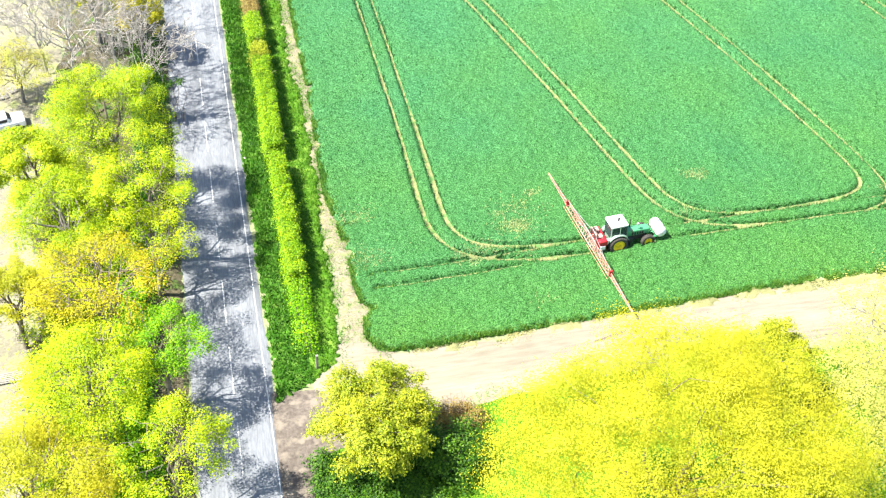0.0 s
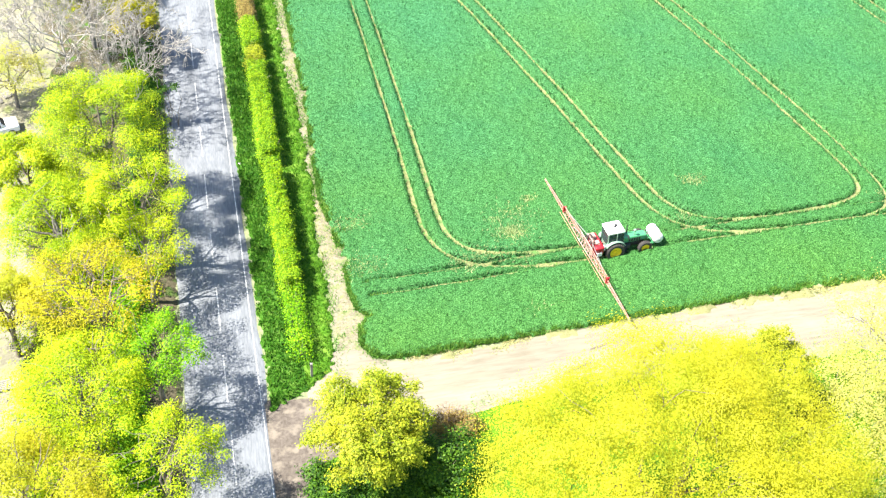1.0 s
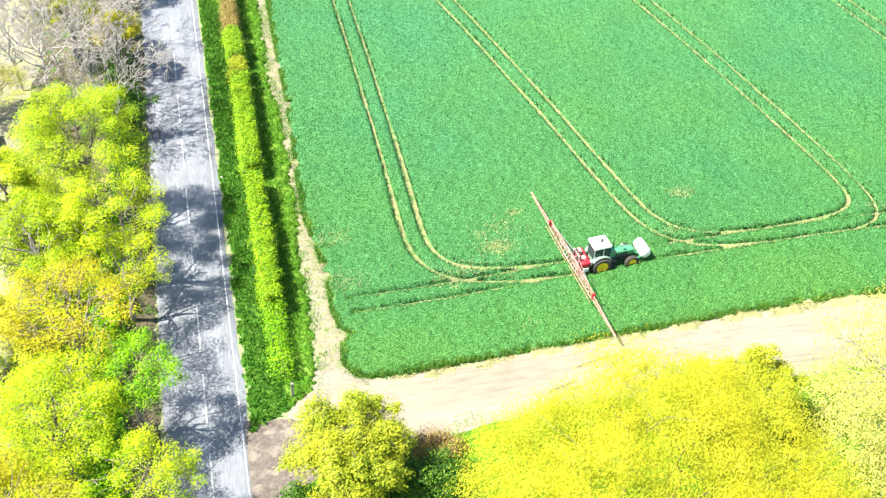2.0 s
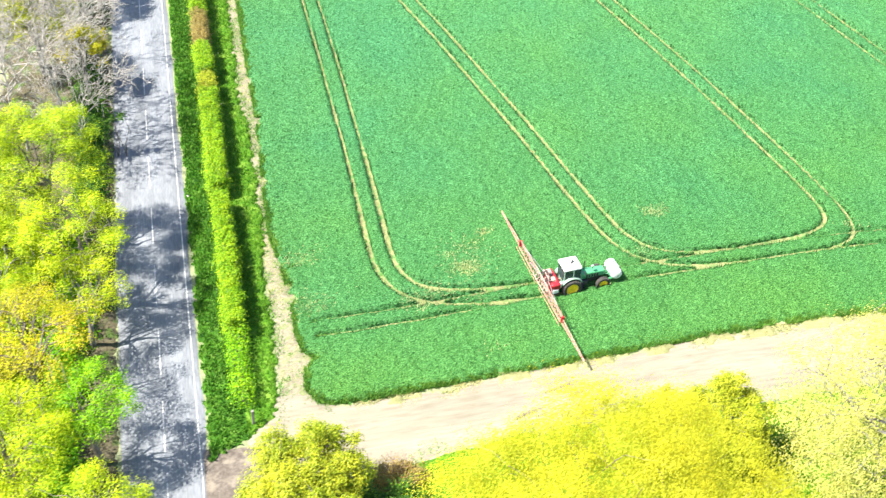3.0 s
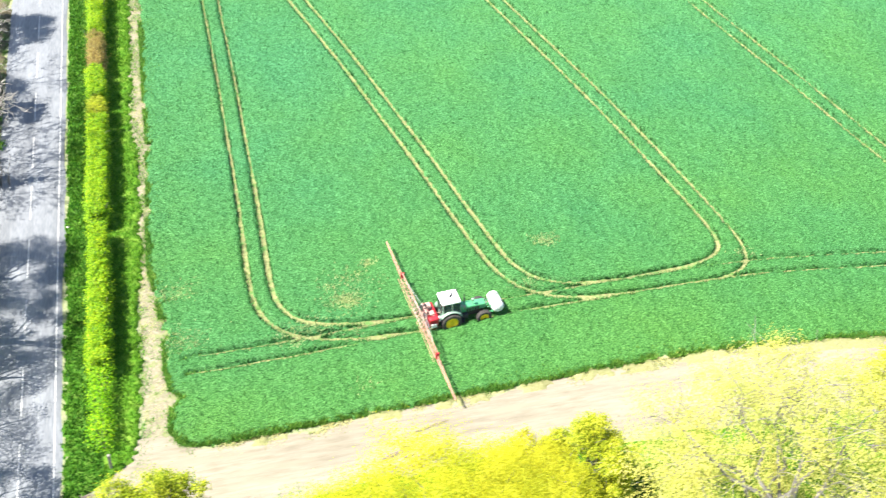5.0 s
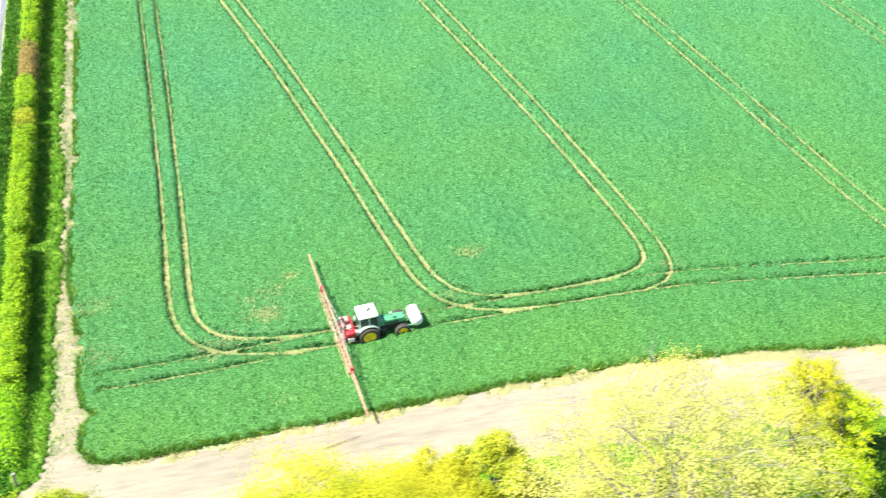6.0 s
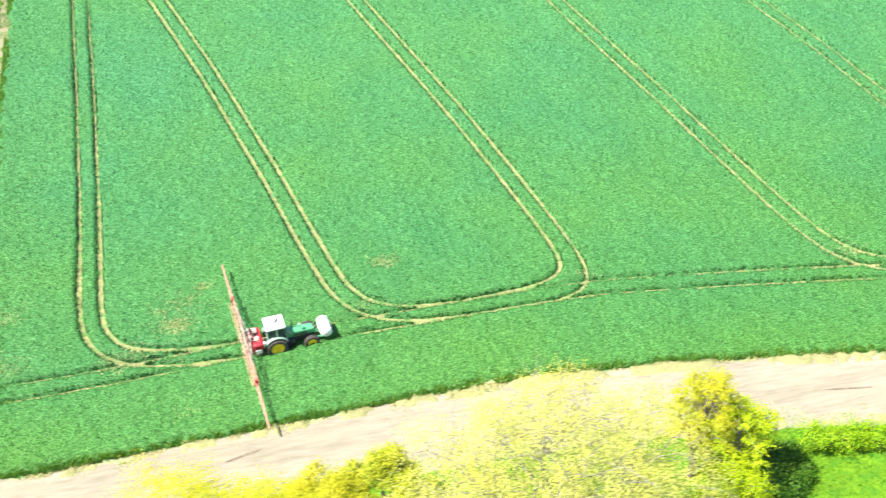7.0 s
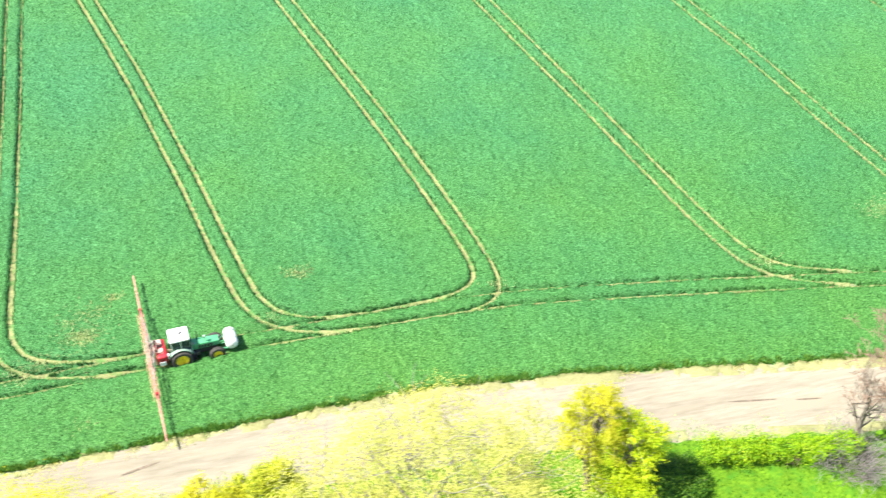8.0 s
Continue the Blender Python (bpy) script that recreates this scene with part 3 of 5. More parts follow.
tagged(solid("wheel_track", np.concatenate(vs), np.concatenate(fs), RUT, smooth=True), "pale trodden straw and soil in the wheel tracks", "track", kind="stuff")


def far_crop(x, y):
    near = np.full(np.shape(x), 1e9)
    for line in RUTS:
        near = np.minimum(near, off_line(x, y, line))
    inside = (x > 9.6) & (x < 119.6) & (y > 50) & (y < 131.6)
    return np.where(inside, -0.5, 0.34 * step(near, 0.3, 0.9) - 0.05 + 0.1 * (bumps(x, y, 2, 33) - 0.5))


v, f = grid(10.2, 260, 132, 290, 1.0, far_crop)
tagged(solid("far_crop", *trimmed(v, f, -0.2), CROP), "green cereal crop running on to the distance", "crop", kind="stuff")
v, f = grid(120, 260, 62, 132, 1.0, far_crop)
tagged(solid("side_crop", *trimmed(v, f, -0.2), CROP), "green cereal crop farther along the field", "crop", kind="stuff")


def blades(name, x, y, z, length, width, mat, seed, lean=0.6, least=0.0):
    """Single upright leaves: triangles that lean every way."""
    rng = np.random.default_rng(seed)
    n = len(x)
    turn, tilt = rng.random(n) * 2 * np.pi, least + rng.random(n) * (lean - least)
    side = np.stack([np.cos(turn), np.sin(turn), 0 * turn], 1) * (width * (0.6 + 0.8 * rng.random(n)))[:, None] / 2
    up = np.stack([-np.sin(turn) * np.sin(tilt), np.cos(turn) * np.sin(tilt), np.cos(tilt)], 1) * (length * (0.6 + 0.8 * rng.random(n)))[:, None]
    base = np.stack([x, y, z], 1)
    vv = np.stack([base - side, base + side, base + up], 1).reshape(-1, 3)
    return solid(name, vv, np.arange(3 * n).reshape(-1, 3), mat)


rng = np.random.default_rng(5)
n = 390000
x, y = 9.6 + 105 * rng.random(n) ** 1.1, 52 + 80 * rng.random(n)
h = crop_height(x, y)
ok = h > 0.14
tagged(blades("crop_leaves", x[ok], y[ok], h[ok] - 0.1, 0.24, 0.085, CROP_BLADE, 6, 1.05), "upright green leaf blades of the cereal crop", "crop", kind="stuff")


def along(lines, per_metre, spread):
    """Random plan points beside the near stretches of some lines."""
    out = []
    for line in lines:
        q = np.array(line)
        a, b = q[:-1], q[1:]
        ln = np.hypot(*(b - a).T) * ((a[:, 1] < 134) & (a[:, 0] < 118))
        k = int(per_metre * ln.sum())
        pick = rng.choice(len(ln), k, p=ln / ln.sum())
        d = (b - a)[pick]
        off = np.stack([-d[:, 1], d[:, 0]], 1) / np.hypot(*d.T)[:, None]
        out.append(a[pick] + d * rng.random((k, 1)) + off * spread(k)[:, None])
    return np.concatenate(out).T


# upright stalks that wall the wheel tracks and the near edge of the field
x, y = along(RUTS, 80, lambda k: rng.choice([-1, 1], k) * rng.uniform(0.16, 0.45, k))
ok = (rut_gap(x, y) > 0.17 + 0.09 * bumps(x, y, 0.6, 48)) & (y > crop_south(x) + 0.3) & (x > crop_west(y) + 0.2)
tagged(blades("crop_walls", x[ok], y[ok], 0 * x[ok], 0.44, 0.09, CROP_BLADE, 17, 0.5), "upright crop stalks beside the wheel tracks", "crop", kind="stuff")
n = 26000
x = 11 + 105 * rng.random(n)
y = crop_south(x) - 0.15 + 0.6 * rng.random(n)
ok = bumps(x, y, 1.1, 26) > 0.25
tagged(blades("crop_margin", x[ok], y[ok], 0 * x[ok], 0.36, 0.09, FRINGE, 18, 0.8), "yellow-green crop stalks along the field's edge", "crop", kind="stuff")
# lighter fringe of grass at the margins of the crop
n = 42000
x = 11 + 105 * rng.random(n)
y = crop_south(x) + np.abs(rng.normal(0.1, 0.7, n))
ok = bumps(x, y, 1.8, 40) > 0.35
tagged(blades("fringe_grass", x[ok], y[ok], 0 * x[ok], 0.4, 0.1, FRINGE, 7, 1.2), "yellow-green grass fringing the crop", "grass", kind="stuff")
n = 38000
y = 60 + 74 * rng.random(n)
x = crop_west(y) + np.abs(rng.normal(0.0, 1.0, n)) - 0.2
ok = bumps(x, y, 1.8, 41) > 0.33
tagged(blades("edge_grass", x[ok], y[ok], 0 * x[ok], 0.38, 0.1, FRINGE, 8, 1.2), "yellow-green grass at the bare headland strip", "grass", kind="stuff")
n = 60000
x, y = 2.9 + 6.8 * rng.random(n), 55 + 80 * rng.random(n)
h = verge_height(x, y)
ok = h > 0.05
road_side, field_side = ok & (x < 5.84), ok & (x >= 5.84)
tagged(blades("verge_weeds", x[road_side], y[road_side], h[road_side] - 0.04, 0.34, 0.1, WEED_BLADE, 9, 1.0), "dark green weeds and long grass on the verge", "grass", kind="stuff")
tagged(blades("verge_grass", x[field_side], y[field_side], h[field_side] - 0.04, 0.26, 0.07, GRASS, 20, 0.9), "long green grass blades beside the hedge", "grass", kind="stuff")
n = 70000
x, y = 4 + 86 * rng.random(n), 32 + 24 * rng.random(n)
h = south_height(x, y)
ok = h > 0.05
tagged(blades("lawn_grass", x[ok], y[ok], h[ok] - 0.04, 0.2, 0.07, GRASS, 10, 0.9), "green grass blades of the lawn", "grass", kind="stuff")


n = 11000
y = 57 + 77 * rng.random(n)
edge = rng.random(n) < 0.45
x = np.where(edge, bare_west(y) - 0.15 + np.abs(rng.normal(0, 0.45, n)), crop_west(y) + 0.25 - np.abs(rng.normal(0, 0.5, n)))
ok = bumps(x, y, 0.8, 43) + 0.5 * bumps(x, y, 2.6, 42) > 0.62
tagged(blades("strip_tufts", x[ok], y[ok], 0 * x[ok], 0.24, 0.07, FRINGE, 19, 1.3, 0.2), "green grass tufts creeping over the bare strip", "grass", kind="stuff")
n = 9000
y = 57 + 68 * rng.random(n)
x = 8.6 + 2.2 * rng.random(n)
ok = bumps(x, y, 1.3, 44) > 0.45
tagged(blades("dry_tufts", x[ok], y[ok], 0 * x[ok], 0.22, 0.1, DRY, 12, 1.5, 1.1), "dry straw-coloured tufts on the bare strip", "grass", kind="stuff")
n = 12000
x = 11 + 100 * rng.random(n)
y = crop_south(x) - 1.3 * rng.random(n) ** 1.5
ok = bumps(x, y, 1.5, 45) > 0.5
tagged(blades("margin_tufts", x[ok], y[ok], 0.05 + 0 * x[ok], 0.2, 0.1, DRY, 13, 1.5, 1.1), "dry tufts on the margin of the track", "grass", kind="stuff")


n = 9000
x = 14 + 80 * rng.random(n)
y = track_south(x) + rng.normal(0.1, 0.55, n)
ok = bumps(x, y, 1.6, 46) > 0.45
tagged(blades("track_verge_grass", x[ok], y[ok], 0.07 + 0 * x[ok], 0.2, 0.08, STRAW, 15, 1.5, 0.9), "yellowish grass creeping over the track's edge", "grass", kind="stuff")
# weeds and crushed leaves in and beside the wheel tracks
x, y = along(RUTS, 14, lambda k: rng.normal(size=k) * 0.2)
ok = (y > crop_south(x) + 0.3) & (x > crop_west(y) + 0.2) & (bumps(x, y, 1.4, 47) > 0.42)
tagged(blades("rut_weeds", x[ok], y[ok], 0.0 + 0 * x[ok], 0.2, 0.07, FRINGE, 16, 1.2, 0.3), "short yellow-green weeds in the wheel tracks", "weeds", kind="stuff")
xs, ys2 = [], []
for px, py, r, much in THIN:
    k = int(1500 * r * r * max(much - 0.25, 0))
    xs.append(px + 1.5 * r * 0.5 * rng.normal(size=k))
    ys2.append(py + r * 0.5 * rng.normal(size=k))
x, y = np.concatenate(xs), np.concatenate(ys2)
h = np.maximum(crop_height(x, y), 0.0) - 0.03
tagged(blades("straw_patches", x, y, h, 0.2, 0.09, STRAW, 14, 1.4, 0.3), "straw-coloured dead stalks in thin patches of crop", "straw", kind="stuff")


# ---- trees ----
def leaf_quads(c, n, size, rng):
    """Leaf blades at centres c, facing n, of the given sizes."""
    n = n / (np.linalg.norm(n, axis=1, keepdims=True) + 1e-9)
    r = rng.normal(size=c.shape)
    u = np.cross(n, r)
    u /= np.linalg.norm(u, axis=1, keepdims=True) + 1e-9
    w = np.cross(n, u)
    s = size[:, None]
    v = np.stack([c + w * s * 1.1, c - w * s * 0.7 + u * s * 0.75, c - w * s * 0.7 - u * s * 0.75], 1).reshape(-1, 3)
    return v, np.arange(len(v)).reshape(-1, 3)


def foliage(puffs, count, size, rng, low=-0.45, sprays=0.6):
    """Leaves in and round overlapping puffs (x, y, z, radius, squash), many of them on sprays that stick out."""
    p = np.asarray(puffs, float)
    share = rng.choice(len(p), count, p=p[:, 3] ** 2 / (p[:, 3] ** 2).sum())
    d = rng.normal(size=(count, 3))
    d[:, 2] = np.where(d[:, 2] < low, -d[:, 2], d[:, 2])
    d /= np.linalg.norm(d, axis=1, keepdims=True)
    q = p[share]
    lumps = 0.35 + 0.85 * rng.random(count) ** 0.75
    out = rng.normal(size=(len(p), 15, 3))
    out[:, :, 2] = np.where(out[:, :, 2] < low, -out[:, :, 2], out[:, :, 2])
    out /= np.linalg.norm(out, axis=2, keepdims=True)
    spray = rng.random(count) < sprays
    along = out[share, rng.integers(0, 15, count)] + rng.normal(size=(count, 3)) * 0.15
    d = np.where(spray[:, None], along, d)
    lumps = np.where(spray, 0.35 + 1.15 * rng.random(count) ** 0.8, lumps)
    c = q[:, :3] + d * (q[:, 3] * lumps)[:, None] * np.stack([1 + 0 * lumps, 1 + 0 * lumps, q[:, 4]], 1)
    keep = np.ones(count, bool)
    for k in range(len(p)):
        e = (c - p[k, :3]) / np.array([1, 1, p[k, 4]])
        keep &= (np.linalg.norm(e, axis=1) > 0.6 * p[k, 3]) | (share == k)
    c, d = c[keep], d[keep]
    n = 0.6 * d + 0.24 * rng.normal(size=c.shape) + np.array([-0.12, -0.1, 0.6])
    return leaf_quads(c, n, size * (0.6 + 0.8 * rng.random(len(c))), rng)


def bent(a, b, r0, r1, rng, wob=0.08, n=6):
    a, b = np.asarray(a, float), np.asarray(b, float)
    s = np.linspace(0, 1, n)[:, None]
    sway = rng.normal(size=(n, 3)) * wob * np.linalg.norm(b - a) * np.sin(s * np.pi)
    lift = np.array([0, 0, 0.12]) * np.linalg.norm(b - a) * np.sin(s * np.pi)
    return np.hstack([a + (b - a) * s + sway * 0.5 + lift, r0 + (r1 - r0) * s])


def tree(label, x, y, height, spread, mat, seed, leaves=16000, size=0.17, puffs=34, bark=BARK, flat=0.75, puff=(0.115, 0.21), bare=0.0, lean=(0, 0), name="tree", twig_count=60, sprays=0.6):
    """A broadleaf: trunk, limbs, twigs and a crown of many single leaves in uneven clumps."""
    rng = np.random.default_rng(seed)
    top = thing(name, x, y)
    crown_h = height * flat
    zc = height - crown_h / 2
    made = []
    for _ in range(puffs):
        d = rng.normal(size=3)
        d[2] = abs(d[2]) * 1.1 - 0.35
        d /= np.linalg.norm(d)
        r = spread * rng.uniform(*puff)
        reach = rng.uniform(0.3, 1.0) ** 0.5
        c = np.array([lean[0], lean[1], 0]) + d * np.array([spread - r * 0.8, spread - r * 0.8, crown_h / 2 - r * 0.6]) * reach
        made.append((*c[:2], zc + c[2], r, rng.uniform(0.65, 0.9)))
    fork = height * rng.uniform(0.22, 0.3)
    r0 = 0.022 * height + 0.05
    path = bent((0, 0, -0.1), (lean[0] * 0.6, lean[1] * 0.6, height * 0.8), r0, 0.03, rng, 0.05, 9)
    path[:, :2] -= path[0, :2]
    solid("trunk", *tubes([path], 9), bark, top, True)
    order = sorted(made, key=lambda p: -p[3])
    for p in order[: 9]:
        s = rng.uniform(0.25, 0.6)
        a = path[int(s * 8), :3]
        solid("limb", *tubes([bent(a, p[:3], r0 * 0.36, 0.03, rng)], 6), bark, top, True)
    fine = []
    for p in (made * 4)[: twig_count]:
        a = path[rng.integers(3, 8), :3] if rng.random() < 0.3 else np.array(order[rng.integers(0, min(9, len(order)))][:3])
        d = rng.normal(size=3)
        d[2] = abs(d[2])
        d /= np.linalg.norm(d)
        fine.append(bent(a * 0.4 + np.array(p[:3]) * 0.6, np.array(p[:3]) + d * p[3] * rng.uniform(0.9, 1.2 + bare), 0.03, 0.008, rng, 0.12, 5))
    tagged(solid("twig_mass", *tubes(fine, 4), bark, top), kind="stuff")
    if leaves:
        solid("crown", *foliage(made, leaves, size, rng, sprays=sprays), mat, top)
    return tagged(top, label, "tree")


def bare_tree(label, x, y, height, spread, seed, bark=BARK_GREY, name="bare_tree", depth=4, first=7, low=0.3, thin=1.0, many=3):
    """A leafless tree: limbs that fork into finer and finer twigs."""
    rng = np.random.default_rng(seed)
    top = thing(name, x, y)
    r0 = (0.02 * height + 0.03) * thin
    trunk = bent((0, 0, -0.1), (rng.normal() * 0.3, rng.normal() * 0.3, height * 0.7), r0, r0 * 0.35, rng, 0.05, 8)
    solid("trunk", *tubes([trunk], 8), bark, top, True)
    level = []
    for k in range(first):
        a = trunk[rng.integers(int(8 * low), 8), :3]
        turn = 2 * np.pi * (k + rng.random()) / first
        reach = spread * rng.uniform(0.6, 1.0)
        b = a + np.array([np.cos(turn) * reach, np.sin(turn) * reach, (height - a[2]) * rng.uniform(0.4, 0.95)])
        limb = bent(a, b, r0 * 0.5, r0 * 0.15, rng, 0.14, 7)
        solid("limb", *tubes([limb], 6), bark, top, True)
        level.append(limb)
    fine = []
    for d in range(depth - 1):
        nxt = []
        for limb in level:
            ln = np.linalg.norm(limb[-1, :3] - limb[0, :3])
            for _ in range(many + 1 if d == 0 else many):
                k = rng.integers(2, len(limb))
                way = limb[-1, :3] - limb[0, :3]
                way = way / ln + rng.normal(size=3) * 0.6
                way[2] += 0.15
                way /= np.linalg.norm(way)
                r = max(limb[k, 3] * 0.6, 0.017)
                nxt.append(bent(limb[k, :3], limb[k, :3] + way * ln * rng.uniform(0.35, 0.6), r, max(r * 0.4, 0.011), rng, 0.14, 4))
        fine += nxt
        level = nxt
    tagged(solid("twig_mass", *tubes(fine, 4), bark, top), kind="stuff")
    return tagged(top, label, "tree")


def shrub(label, puffs, mat, seed, leaves=5000, size=0.1, name="shrub", x=0.0, y=0.0, category="shrub", stems=14, bark=BARK):
    rng = np.random.default_rng(seed)
    top = thing(name, x, y)
    solid("foliage", *foliage(puffs, leaves, size, rng), mat, top)
    lines = []
    for k in range(stems):
        p = puffs[k % len(puffs)]
        d = rng.normal(size=3)
        d[2] = abs(d[2])
        d /= np.linalg.norm(d)
        lines.append(bent((p[0] * 0.9, p[1] * 0.9, -0.05), np.array(p[:3]) + d * p[3] * 1.05, 0.03, 0.008, rng, 0.1, 5))
    tagged(solid("stem_mass", *tubes(lines, 4), bark, top), kind="stuff")
    return tagged(top, label, category)


def twig_bush(label, x, y, height, spread, seed, bark=TWIG_BROWN, count=150):
    rng = np.random.default_rng(seed)
    top = thing("bare_shrub", x, y)
    lines = []
    for _ in range(count):
        t, s = rng.random() * 2 * np.pi, spread * rng.random() ** 0.5
        a = np.array([np.cos(t), np.sin(t), 0]) * s * 0.4
        b = np.array([np.cos(t) * s, np.sin(t) * s, height * rng.uniform(0.5, 1.0) * (1 - 0.4 * s / spread)])
        lines.append(bent(a, b, 0.022, 0.007, rng, 0.15, 5))
    for k in range(count * 2):
        q = lines[rng.integers(0, count)]
        a = q[rng.integers(2, 5), :3]
        lines.append(bent(a, a + rng.normal(size=3) * 0.3 * height * np.array([0.5, 0.5, 0.35]), 0.012, 0.006, rng, 0.1, 4))
    tagged(solid("twig_mass", *tubes(lines, 4), bark, top), kind="stuff")
    return tagged(top, label, "shrub")


# roadside row, west of the lane
tree("tall broadleaf tree with bright lime spring leaves", -7.05, 80.5, 14.5, 5.6, LEAF_FRESH, 101, 62000, 0.05, 90, sprays=0.25)
tree("roadside tree with fresh lime leaves in open clumps", -4.65, 73.6, 12.0, 4.4, LEAF_LIME, 102, 20000, 0.05, 50, sprays=0.25)
tree("leafy green tree with pale dead branches", -11.0, 73.8, 9.4, 5.0, LEAF_FRESH, 103, 36000, 0.052, 64, BARK_PALE, bare=0.5, sprays=0.25)
tree("yellow-green roadside tree overhanging the lane", -4.6, 69.4, 8.3, 4.0, LEAF_LIME, 104, 13000, 0.047, 54, BARK_PALE, bare=0.4, flat=0.62, sprays=0.25)
tree("broadleaf tree with golden yellow spring leaves", -7.9, 63.6, 10.8, 5.6, LEAF_GOLD, 105, 17500, 0.048, 56, flat=0.55, bare=0.3, twig_count=110, sprays=0.25)
tree("vivid green young roadside tree", -3.9, 58.0, 8.8, 3.7, LEAF_GREEN, 106, 12000, 0.052, 44, flat=0.55, sprays=0.25)
tree("yellow-green tree with airy crown", -8.6, 54.3, 10.4, 5.2, LEAF_LIME, 107, 32000, 0.05, 76, flat=0.62, bare=0.4, twig_count=120, sprays=0.25)
tree("lime-green tree leaning over the lane", -3.7, 48.4, 9.9, 4.3, LEAF_LIME, 108, 13500, 0.05, 50, flat=0.62, sprays=0.25)
tree("tall tree with pale yellow-green crown", -11.8, 46.4, 10.4, 6.0, LEAF_YELLOW, 109, 46000, 0.063, 91, BARK, bare=0.6, twig_count=140, sprays=0.25)
tree("small tree with yellow new leaves", -14.5, 66.0, 8.0, 3.6, LEAF_YELLOW, 110, 29050, 0.059, 57, sprays=0.25)
tree("yellow-green tree at the yard edge", -13.6, 80.0, 9.5, 4.0, LEAF_LIME, 111, 35505, 0.063, 62, sprays=0.25)
bare_tree("pale leafless tree with spreading grey branches", -10.5, 95.5, 12.5, 6.4, 112, depth=5, first=12, many=4, thin=0.5)
bare_tree("grey leafless tree beside the lane", -5.4, 93.0, 8.0, 3.4, 113, depth=4, first=9, many=5, thin=0.5)
bare_tree("pale leafless tree with fine twigs", -7.5, 101.0, 10.5, 4.6, 122, depth=5, first=9, many=4, thin=0.5)
bare_tree("grey leafless tree in the yard", -14.5, 103.5, 11.0, 5.5, 123, depth=5, first=9, many=4, thin=0.5)
bare_tree("thin leafless tree beside the lane", -6.0, 109.0, 9.0, 4.0, 124, depth=4, first=8, many=5, thin=0.5)
tree("small golden-leaved tree at the lane's edge", -5.0, 103.5, 8.0, 2.8, LEAF_GOLD, 114, 11619, 0.059, 43)
tree("airy pale yellow tree in the yard", -16.5, 99.0, 6.5, 3.6, LEAF_PALE, 115, 17000, 0.055, 60, BARK_PALE, flat=0.9, puff=(0.14, 0.26))
tree("brownish tree with thin new leaves", -9.5, 108.0, 10.0, 4.5, LEAF_OLIVE, 116, 29050, 0.059, 67, BARK_PALE, bare=0.5)
tree("green tree far along the lane", -7.5, 119.0, 11.0, 4.6, LEAF_LIME, 117, 32278, 0.071, 62)
tree("golden tree far along the lane", -10.5, 130.0, 11.0, 5.0, LEAF_GOLD, 118, 25823, 0.079, 57)
shrub("dark evergreen bough reaching over the lane", [(0, 0, 3.2, 0.8, 0.7), (1.1, 0.2, 4.0, 0.4, 0.6), (1.9, 0.1, 4.3, 0.45, 0.5), (-0.6, 0.6, 2.4, 1.0, 0.8)], LEAF_DARK, 119, 2700, 0.068, x=-3.6, y=93.0)
shrub("dark undergrowth beneath the roadside trees", [(0, k * 2.2, 0.8, 1.3, 0.7) for k in range(10)], LEAF_DARK, 120, 16200, 0.106, x=-5.0, y=86.0, name="undergrowth", stems=20)
shrub("green undergrowth beneath the roadside trees", [(-0.6 * (k % 2), k * 2.2, 0.9, 1.5, 0.7) for k in range(18)], LEAF_GREEN, 121, 22000, 0.114, x=-6.2, y=44.0, name="undergrowth", stems=30)
shrub("low yellow-green scrub at the edge of the yard", [(-1.4 * (k % 3) + 0.4 * (k % 2), k * 1.3, 1.3 + 0.5 * (k % 2), 1.5 + 0.3 * (k % 3), 0.9) for k in range(34)], LEAF_LIME, 125, 42000, 0.085, x=-9.6, y=43.0, name="scrub", stems=60)

# south of the track
tree("young olive-green maple at the field gateway", 9.3, 50.2, 8.2, 4.5, LEAF_OLIVE, 130, 56000, 0.063, 75, flat=0.92, puff=(0.1, 0.24), twig_count=100)
tree("large dense tree covered in bright yellow blossom-like leaves", 24.2, 37.0, 19.0, 11.1, LEAF_YELLOW, 131, 400000, 0.045, 230, BARK, flat=0.8, puff=(0.1, 0.18))
tree("smaller yellow-green tree beside the track", 32.8, 48.6, 8.2, 3.8, LEAF_YELLOW, 132, 67681, 0.055, 81, BARK_PALE, flat=0.85)
tree("large sparse tree with pale leaves and grey branches", 45.0, 41.0, 18.0, 10.2, LEAF_PALE, 133, 86000, 0.054, 168, BARK_PALE, flat=0.75, puff=(0.09, 0.17), bare=0.9, twig_count=260)
tree("slender yellow-leaved tree at the track's edge", 57.7, 50.0, 10.6, 2.6, LEAF_YELLOW, 134, 19000, 0.052, 70, flat=0.92, puff=(0.13, 0.24), sprays=0.92, bare=0.4)
tree("spreading yellow-green tree at the track's edge", 60.0, 49.0, 8.6, 2.8, LEAF_LIME, 146, 21000, 0.052, 70, flat=0.9, puff=(0.13, 0.24), bare=0.5, sprays=0.9)
tree("low yellow-green tree beside the dark bush", 58.6, 46.0, 6.0, 2.8, LEAF_LIME, 147, 14000, 0.052, 50, flat=0.9, puff=(0.14, 0.26), sprays=0.85)
tree("small olive-yellow tree beside the track", 36.6, 49.9, 7.8, 3.5, LEAF_OLIVE, 135, 40000, 0.055, 60, BARK_PALE, flat=0.9)
